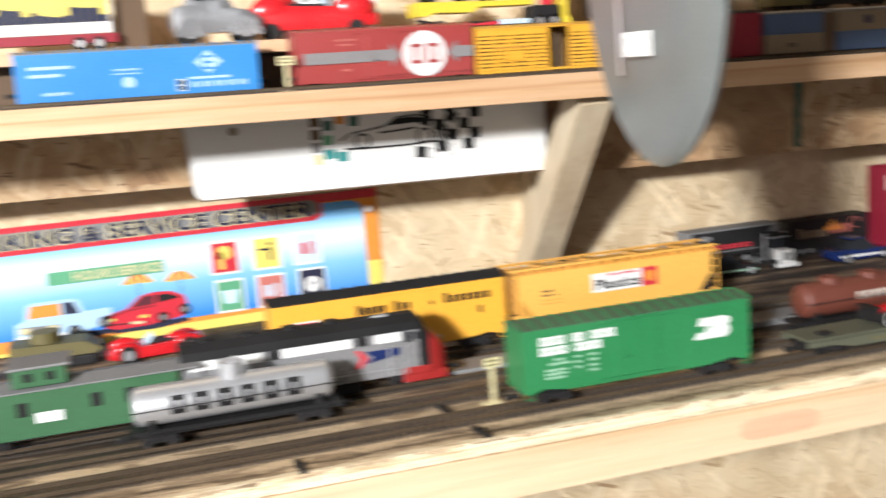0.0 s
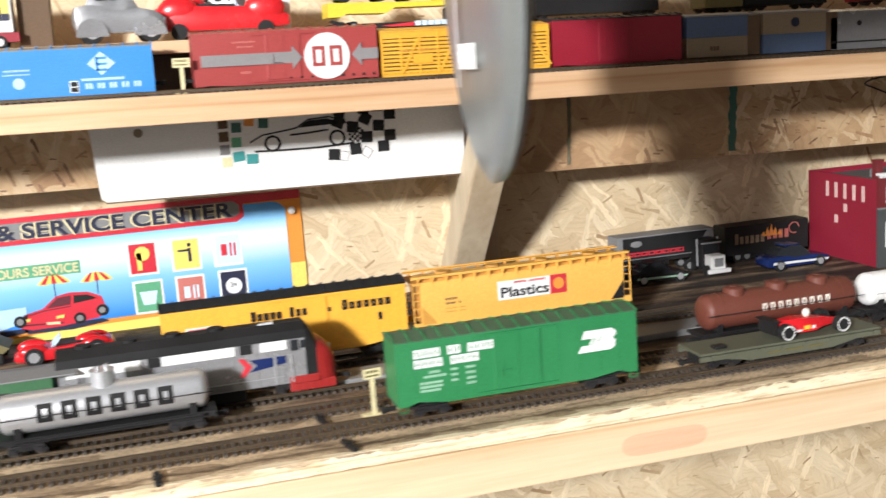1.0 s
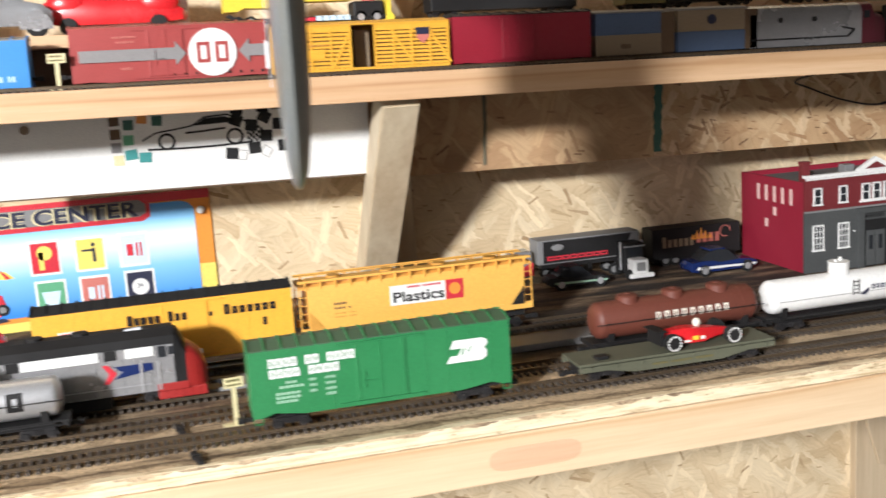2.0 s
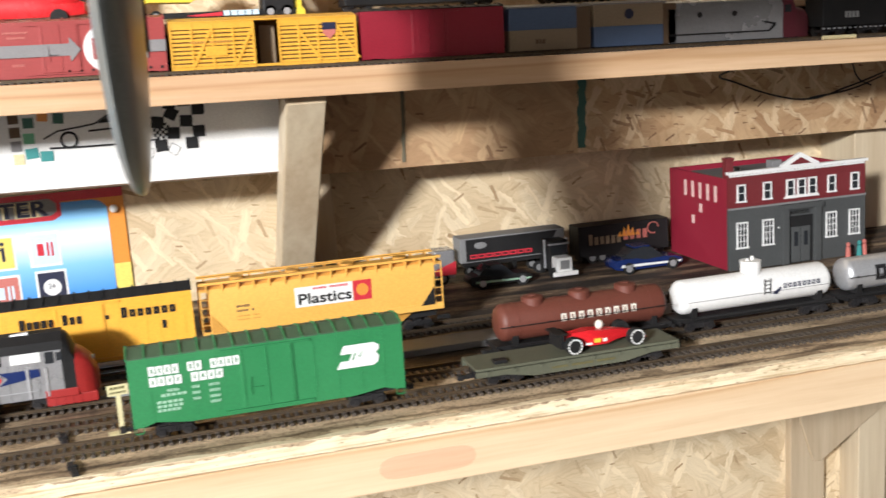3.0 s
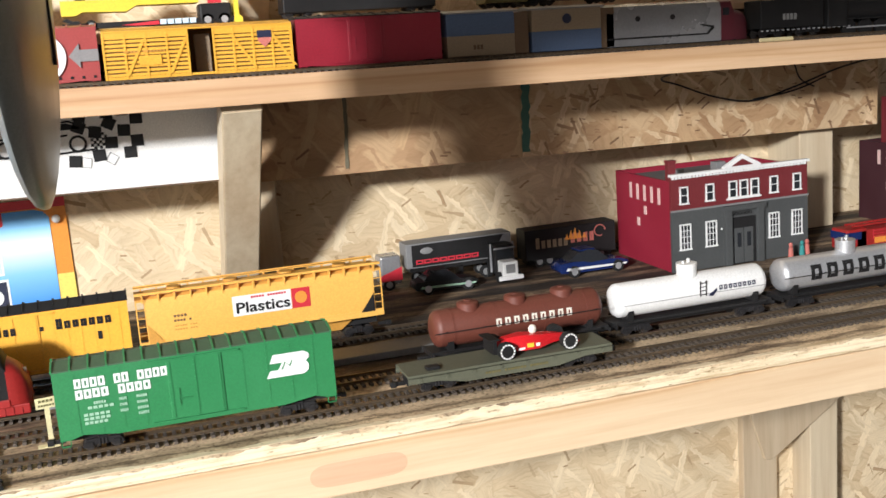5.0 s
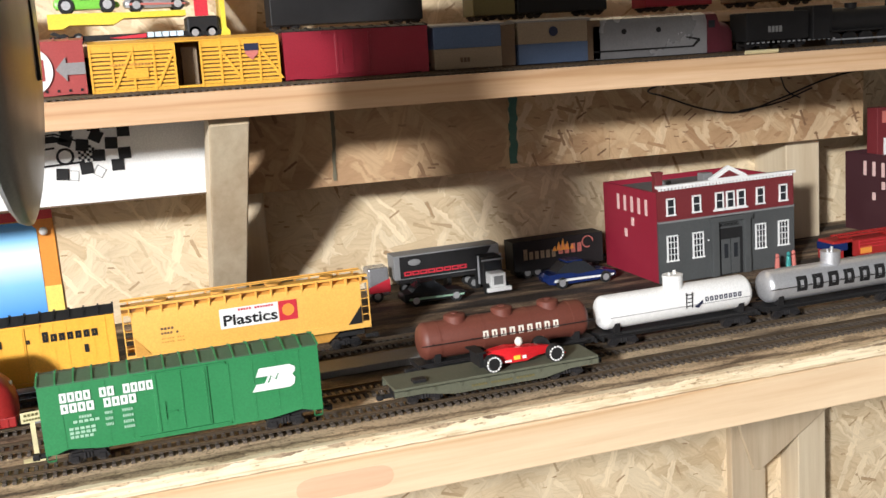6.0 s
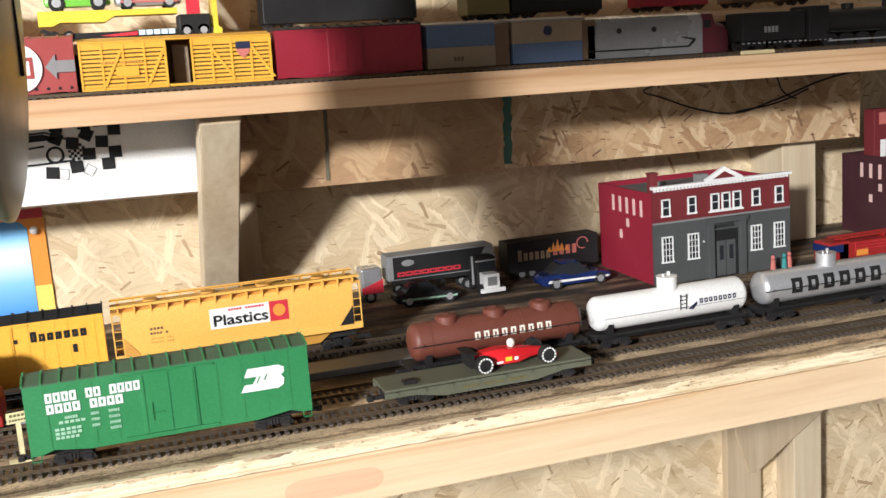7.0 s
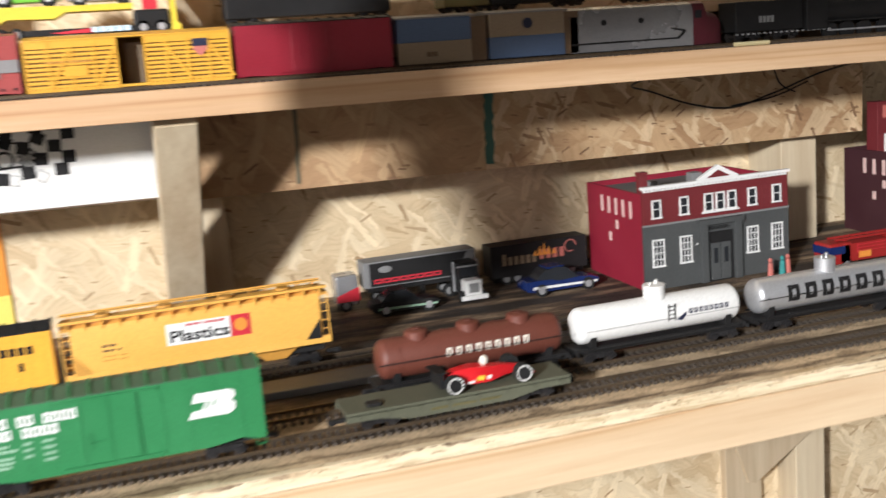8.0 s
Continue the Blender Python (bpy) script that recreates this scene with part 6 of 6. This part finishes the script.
# ---- toy vehicles ----
def toy_car(name, m, L, W, H, mat, label, glass=WINDOWDARK, stripe=None, low=False, hub=SILVER, wheel_r=0.0062, windows=False):
    root = thing(name, m, label, "toy car")
    st = [(-0.5, 0.62, 0.30, 0.46), (-0.47, 0.86, 0.20, 0.56), (-0.33, 1.0, 0.16, 0.60), (-0.05, 0.97, 0.16, 0.56), (0.18, 1.0, 0.16, 0.54), (0.38, 0.95, 0.17, 0.48), (0.48, 0.80, 0.20, 0.38), (0.5, 0.6, 0.24, 0.32)]
    rings = []
    for x, w, z0, z1 in st:
        a, b = W / 2 * w, H
        rings.append([(x * L, -a * 0.92, z0 * b), (x * L, a * 0.92, z0 * b), (x * L, a, (z0 + z1) / 2 * b), (x * L, a * 0.86, z1 * b), (x * L, 0, z1 * b * 1.05), (x * L, -a * 0.86, z1 * b), (x * L, -a, (z0 + z1) / 2 * b)])
    part("body", loft(B(), rings), mat, root, smooth=True)
    cb = []
    for x, w, z1 in ((-0.36, 0.62, 0.58), (-0.24, 0.7, 0.90), (-0.08, 0.7, 1.0), (0.05, 0.7, 0.93), (0.2, 0.66, 0.55)):
        a = W / 2
        cb.append([(x * L, -a * 0.88, 0.5 * H), (x * L, a * 0.88, 0.5 * H), (x * L, a * w, max(z1, 0.52) * H), (x * L, -a * w, max(z1, 0.52) * H)])
    if low:
        part("cockpit", prism(B(), [(-0.20 * L, 0.50 * H), (0.10 * L, 0.50 * H), (0.12 * L, 0.60 * H), (-0.20 * L, 0.62 * H)], -W * 0.30, W * 0.30), BLACK, root, "open black cockpit")
        part("windscreen", prism(B(), [(0.10 * L, 0.56 * H), (0.13 * L, 0.56 * H), (0.04 * L, 0.86 * H), (0.025 * L, 0.86 * H)], -W * 0.30, W * 0.30), SIGNPALE, root, "small clear windscreen")
        for x in (-0.31, 0.31):
            for s in (-1, 1):
                part("fender", ball(B(), (x * L, s * W * 0.36, 0.50 * H), 0.15 * L, W * 0.13, 0.26 * H), mat, root, smooth=True)
        part("head_fairing", ball(B(), (-0.24 * L, 0, 0.60 * H), 0.13 * L, W * 0.2, 0.22 * H), mat, root, smooth=True)
    else:
        part("canopy", loft(B(), cb), glass, root, smooth=True)
        part("cabin_roof", box(B(), -0.2 * L, 0.02 * L, -W * 0.33, W * 0.33, H * 0.95, H * 1.02, 0.0006), mat, root)
    for x in (-0.31, 0.31):
        for s in (-1, 1):
            wheel(root, x * L, s * W * 0.44, wheel_r, wheel_r, W * 0.16, hub)
    if windows:
        for xa, xb in ((-0.25, -0.13), (-0.10, 0.02)):
            part("side_window", prism(B(), [(xa * L, 0.66 * H), (xb * L, 0.66 * H), (xb * L, 0.88 * H), (xa * L + 0.002, 0.86 * H)], -W * 0.44, W * 0.44), WINDOWDARK, root)
        for x in (-0.31, 0.31):
            part("fender", prism(B(), [(x * L + 0.014 * math.cos(a), 0.006 + 0.016 * math.sin(a)) for a in [math.pi * q / 10 for q in range(11)]], -W * 0.535, -W * 0.40), mat, root, smooth=True)
    if stripe:
        part("side_stripe", prism(B(), [(-0.42 * L, 0.30 * H), (0.42 * L, 0.26 * H), (0.44 * L, 0.33 * H), (0.05 * L, 0.36 * H), (-0.4 * L, 0.40 * H)], -W / 2 - 0.0006, -W / 2 + 0.0008), stripe, root)
    for s in (-1, 1):
        part("headlight", ball(B(), (0.475 * L, s * W * 0.3, 0.33 * H), 0.0014, 0.0016, 0.0012, 8), WHITE, root)
    return root


toy_car("blue_toy_car", pose(0.341, 0.306, Z0, 0, 0, 2), 0.082, 0.030, 0.027, CARBLUE, "metallic blue toy car with white side stripe", stripe=WHITE)
toy_car("black_toy_car", pose(0.184, 0.322, Z0, 0, 0, 0), 0.069, 0.028, 0.023, BLACK, "black toy car with pale side print before the trailer", stripe=DULLWHITE)
toy_car("red_toy_car", pose(-0.421, 0.340, Z0, 0, 0, 186), 0.090, 0.034, 0.026, RED, "glossy red open toy sports car on the deck", low=True, wheel_r=0.0085)
toy_car("silver_toy_car", upper(-0.337, 0.315, 0.0455, 4), 0.080, 0.036, 0.056, CARSILVER, "silver toy hot rod car with a tall cabin", glass=CARSILVER, wheel_r=0.0095, windows=True)
toy_car("red_show_car", upper(-0.245, 0.335, 0.0455, -6), 0.125, 0.050, 0.052, RED, "red toy sports car with swelling fenders", low=True, hub=TYRE, wheel_r=0.0075)
oc = thing("olive_vehicle", pose(-0.512, 0.365, Z0), "olive green toy army vehicle", "toy vehicle")
part("hull", prism(B(), [(-0.04, 0.006), (0.03, 0.006), (0.042, 0.014), (0.028, 0.022), (-0.04, 0.024)], -0.018, 0.018), OLIVE, oc)
part("turret", cyl(B(), (-0.008, 0, 0.028), "z", 0.014, 0.010, 16), OLIVE, oc)
for s in (-1, 1):
    part("track_unit", box(B(), -0.04, 0.036, s * 0.018 - 0.004, s * 0.018 + 0.004, 0, 0.010, 0.002), BLACK, oc)

bm = B()
for k in range(14):
    for j in range(2):
        if (k + j) % 2:
            box(bm, -0.04 + k * 0.006, -0.034 + k * 0.006, -0.0145, -0.0135, 0.0355 + j * 0.004 + 0.0, 0.0395 + j * 0.004)
ck = thing("checkered_strip", upper(-0.225, 0.36, 0.0455, -14), "black and white checkered strip behind the toy car", "strip")
part("board", box(B(), -0.045, 0.048, -0.0135, -0.0115, 0.0, 0.048), WHITE, ck)
part("checks", bm, BLACK, ck)


def trailer(name, m, L, H, mat, label, z0=0.020):
    root = thing(name, m, label, "toy truck", "toy trucks")
    part("box", box(B(), 0, L, -0.013, 0.013, z0, z0 + H, 0.0006), mat, root)
    part("chassis", box(B(), 0.004, L - 0.004, -0.009, 0.009, z0 - 0.005, z0), BLACK, root)
    for x in (0.016, 0.028, L - 0.03, L - 0.018):
        for s in (-1, 1):
            wheel(root, x, s * 0.0105, 0.0062, 0.0062, 0.004, GREY)
    part("landing_gear", box(B(), L * 0.5, L * 0.5 + 0.004, -0.009, 0.009, 0, z0 - 0.004), BLACK, root)
    return root


t1 = trailer("silver_trailer_truck", pose(0.153, 0.362, Z0), 0.117, 0.026, GREY, "grey toy semi-trailer with dark printed side")
part("side_print", prism(B(), [(0.006, 0.0215), (0.094, 0.0215), (0.108, 0.0445), (0.006, 0.0445)], -0.0136, -0.0130), BLACK, t1)
part("side_print_pale", prism(B(), [(0.094, 0.0215), (0.1165, 0.0215), (0.1165, 0.0445), (0.108, 0.0445)], -0.0136, -0.0130), CARSILVER, t1)
bars("lettering", (8,), 0.010, 0.080, 0.0240, 0.0285, -0.0136, SIGNRED, t1, 0.10, hollow=True)
part("emblem", ball(B(), (0.022, -0.0136, 0.0375), 0.007, 0.0006, 0.0035), GREY, t1)
part("tractor_cab", box(B(), -0.028, -0.006, -0.012, 0.012, 0.006, 0.036, 0.002), SILVER_MATT, t1)
part("cab_band", prism(B(), [(-0.0285, 0.010), (-0.0055, 0.010), (-0.0055, 0.024), (-0.0285, 0.016)], -0.0126, -0.0118), SIGNRED, t1)
for x in (-0.020,):
    for s in (-1, 1):
        wheel(t1, x, s * 0.0105, 0.0062, 0.0062, 0.004, GREY)
t2 = trailer("black_trailer_truck", pose(0.290, 0.372, Z0), 0.108, 0.0335, BLACK, "black toy semi-trailer with script lettering", 0.008)
bars("lettering", (6,), 0.012, 0.052, 0.0205, 0.0325, -0.0136, TAN, t2, 0.35, lower=True, hollow=True)
bars("lettering", (4,), 0.0535, 0.084, 0.0225, 0.0325, -0.0136, SKINPINK, t2, 0.35, hollow=True)
bm = B()
for k, (x, h) in enumerate(((0.049, 0.006), (0.054, 0.010), (0.059, 0.013), (0.064, 0.009), (0.070, 0.006))):
    prism(bm, [(x - 0.0026, 0.0270), (x + 0.0026, 0.0265), (x + 0.0012, 0.0265 + h * 0.55), (x + 0.0004, 0.0265 + h), (x - 0.0016, 0.0265 + h * 0.5)], -0.0142 - 0.0001 * k, -0.0134)
part("flame_print", bm, SIGNORANGE, t2, "printed orange flame")
bm = B()
ring = [(0.089 + 0.0065 * math.cos(a), 0.0325 + 0.0062 * math.sin(a)) for a in [2 * math.pi * q / 16 for q in range(14)]]
stroke(bm, ring, 0.0012, -0.0138)
part("flourish", bm, SKINPINK, t2)
tc = thing("black_tractor_truck", pose(0.2535, 0.331, Z0), "black toy truck tractor with chrome stacks and white front", "toy truck", "toy trucks")
part("cab", box(B(), -0.011, 0.011, -0.004, 0.024, 0.006, 0.037, 0.0015), BLACK, tc)
part("windscreen", box(B(), -0.008, 0.008, -0.0046, -0.0038, 0.024, 0.033), WINDOWDARK, tc)
for x in (-0.0125, 0.0125):
    part("stack", cyl(B(), (x, 0.004, 0.023), "z", 0.0013, 0.030, 10), SILVER, tc)
part("stack_bar", box(B(), -0.012, 0.012, -0.005, -0.0042, 0.033, 0.0345), SILVER, tc)
part("hood", box(B(), -0.0085, 0.0085, -0.020, -0.004, 0.006, 0.022, 0.0012), WHITE, tc, "white hood")
part("bumper", box(B(), -0.0135, 0.0135, -0.0225, -0.019, 0.003, 0.0075, 0.0006), WHITE, tc)
part("grille", box(B(), -0.005, 0.005, -0.0206, -0.0199, 0.010, 0.019), GREY, tc)
for x in (-0.0105, 0.0105):
    for y in (-0.012, 0.018):
        part("wheel", cyl(B(), (x, y, 0.0055), "x", 0.0055, 0.004, 16), TYRE, tc)

ft = thing("fire_engine", pose(0.600, 0.222, Z0), "bright red toy fire engine with ladder rack", "toy truck")
part("body", box(B(), 0.0, 0.12, -0.013, 0.013, 0.008, 0.026, 0.001), RED_MATT, ft)
part("cab", box(B(), -0.012, 0.014, -0.013, 0.013, 0.006, 0.028, 0.002), RED_MATT, ft)
part("windscreen", box(B(), -0.0125, 0.006, -0.0134, 0.0134, 0.017, 0.025, 0.0005), CARBLUE, ft)
lad = ladder(ft, 0.02, -0.0136, 0.016, 0.026, 0.09, SIGNRED, 3)
bm = B()
for y in (-0.006, 0.006):
    box(bm, 0.0, 0.12, y - 0.001, y + 0.001, 0.029, 0.031)
for k in range(12):
    box(bm, 0.004 + k * 0.0098, 0.0055 + k * 0.0098, -0.006, 0.006, 0.0295, 0.0305)
for k in (0.01, 0.06, 0.11):
    box(bm, k, k + 0.003, -0.007, 0.007, 0.0258, 0.0295)
part("roof_ladder", bm, RED_MATT, ft)
part("gauge_panel", box(B(), 0.022, 0.036, -0.0138, -0.0128, 0.011, 0.018), SIGNORANGE, ft)
for x in (0.008, 0.085, 0.105):
    for s in (-1, 1):
        wheel(ft, x, s * 0.011, 0.006, 0.006, 0.004, GREY)

for x, y, mat in ((0.532, 0.226, SKINPINK), (0.547, 0.228, TEAL), (0.556, 0.232, SKINPINK)):
    bm = cyl(B(), (0, 0, 0.0075), "z", 0.0032, 0.015, 10, 0.0022)
    ball(bm, (0, 0, 0.0175), 0.0022, 0.0022, 0.0027, 10)
    solid("figurine", bm, mat, "tiny painted plastic figurine by the building", "figurine", "", "small figurines", pose(x, y, Z0))


# ---- upper shelf back row ----
def carrier(m):
    root = thing("car_carrier", m, "yellow toy car carrier with black chassis and toy racers", "toy truck")
    pts = [(0, 0.014), (0.012, 0.014), (0.018, 0.017), (0.055, 0.016), (0.064, 0.021), (0.118, 0.021), (0.118, 0.026), (0.066, 0.026), (0.052, 0.0265), (0, 0.027)]
    part("upper_rack", prism(B(), pts, -0.016, 0.016), CARYELLOW, root, "yellow rack")
    part("rack_frame", prism(B(), [(0.148, 0.002), (0.156, 0.002), (0.156, 0.006), (0.153, 0.009), (0.153, 0.050), (0.149, 0.050), (0.149, 0.008)], -0.017, 0.017), CARYELLOW, root)
    part("chassis", box(B(), 0.0, 0.150, -0.013, 0.013, 0.003, 0.0075), BLACK, root)
    part("ramp", prism(B(), [(0.0, 0.010), (0.018, 0.0035), (0.022, 0.0035), (0.004, 0.012)], -0.015, -0.012), BLACK, root)
    part("side_strip", prism(B(), [(0.060, 0.0035), (0.082, 0.0035), (0.082, 0.0070), (0.050, 0.0045)], -0.0140, -0.0128), SIGNRED, root)
    for k in range(5):
        part("side_box", box(B(), 0.083 + k * 0.0065, 0.0885 + k * 0.0065, -0.0140, -0.0128, 0.0035, 0.0080), SIGNPALE, root)
    part("tractor", box(B(), 0.118, 0.147, -0.014, 0.014, 0.004, 0.020, 0.002), BLACK, root)
    part("red_panel", box(B(), 0.126, 0.138, -0.0148, -0.0140, 0.020, 0.048), SIGNRED, root)
    for x in (0.125, 0.140):
        for s in (-1, 1):
            wheel(root, x, s * 0.012, 0.0055, 0.0055, 0.004, SILVER)
    for x in (0.012, 0.024):
        for s in (-1, 1):
            wheel(root, x, s * 0.011, 0.005, 0.005, 0.004, GREY)
    return root


carrier(upper(-0.152, 0.316, 0.0455))
toy_car("green_racer", upper(-0.118, 0.316, 0.0725), 0.056, 0.028, 0.022, LIME, "lime green toy racer on the carrier", wheel_r=0.0068)
toy_car("purple_racer", upper(-0.058, 0.316, 0.0715), 0.058, 0.028, 0.020, SILVER_MATT, "silver and purple toy racer on the carrier", stripe=SKINPINK, wheel_r=0.006)
lt = thing("billboard_truck", upper(-0.52, 0.33, 0.0455), "toy truck with printed white sides and red chassis", "toy truck")
part("box", box(B(), -0.04, 0.094, -0.015, 0.015, 0.014, 0.056, 0.0008), WHITE, lt)
part("printed_sky", box(B(), -0.038, 0.092, -0.0156, -0.0148, 0.024, 0.052), SIGNYELLOW, lt)
bm = B()
rr = random.Random(4)
for k in range(20):
    x = -0.036 + k * 0.0064
    box(bm, x, x + 0.0062, -0.0160, -0.0152, 0.024, 0.028 + rr.random() * 0.010)
part("printed_skyline", bm, NAVY, lt)
part("chassis", box(B(), -0.04, 0.098, -0.014, 0.014, 0.006, 0.0138), DARKRED, lt)
for x in (0.066, 0.082):
    for s in (-1, 1):
        wheel(lt, x, s * 0.013, 0.0058, 0.0058, 0.004, SILVER)
solid("brown_box", box(B(), -0.014, 0.014, -0.012, 0.012, 0, 0.05, 0.001), BROWN, "dark brown cardboard box on the raised board", "box", "", "", upper(-0.409, 0.34, 0.0455))
for x, L, mat, nm in ((0.12, 0.15, BLACK, "black_coach"), (0.27, 0.045, OLIVE, "tan_wagon"), (0.345, 0.10, BLACK, "black_wagon"), (0.48, 0.08, DARKRED, "maroon_wagon"), (0.60, 0.10, BROWN, "brown_wagon")):
    c = thing(nm, upper(x, 0.335, 0.0455), "dim model rail car in the shaded back row", "model train car", "shaded back row")
    part("body", box(B(), -L / 2, L / 2, -0.016, 0.016, 0.008, 0.040, 0.001), mat, c)
    part("roof", prism(B(), [(-0.017, 0.040), (0.017, 0.040), (0.012, 0.0435), (-0.012, 0.0435)], -L / 2, L / 2, "yz"), BLACK, c)
    truck_part(c, -L / 2 + 0.015)
    truck_part(c, L / 2 - 0.015)
solid("pencil", cyl(B(), (0.5, 0.2005, 0.0022), "x", 0.002, 0.036, 8), CREAM, "short pale stick lying on the shelf edge", "stick", "", "", upper(0, 0, 0))


def cable(pts, r, label):
    cu = bpy.data.curves.new("cable", "CURVE")
    cu.dimensions, cu.bevel_depth, cu.bevel_resolution = "3D", r, 2
    sp = cu.splines.new("BEZIER")
    sp.bezier_points.add(len(pts) - 1)
    for p, c in zip(sp.bezier_points, pts):
        p.co, p.handle_left_type, p.handle_right_type = c, "AUTO", "AUTO"
    tmp = bpy.data.objects.new("cable", cu)
    scene.collection.objects.link(tmp)
    bpy.context.view_layer.update()
    me = bpy.data.meshes.new_from_object(tmp)
    bpy.data.objects.remove(tmp)
    me.materials.clear()
    me.materials.append(WIRE)
    return tagged(new("cable", me), label, "cable")


cable([(0.395, 0.205, 0.203), (0.43, 0.30, 0.190), (0.47, 0.338, 0.181), (0.52, 0.339, 0.163), (0.565, 0.339, 0.156), (0.615, 0.338, 0.166), (0.655, 0.30, 0.187), (0.665, 0.21, 0.200)], 0.0010, "thin black cable drooping under the upper shelf")
cable([(0.565, 0.3395, 0.157), (0.62, 0.339, 0.163), (0.66, 0.338, 0.175)], 0.0009, "thin black cable drooping under the upper shelf")
cable([(0.605, 0.32, 0.193), (0.63, 0.339, 0.172), (0.645, 0.3395, 0.165)], 0.0009, "thin black cable drooping under the upper shelf")
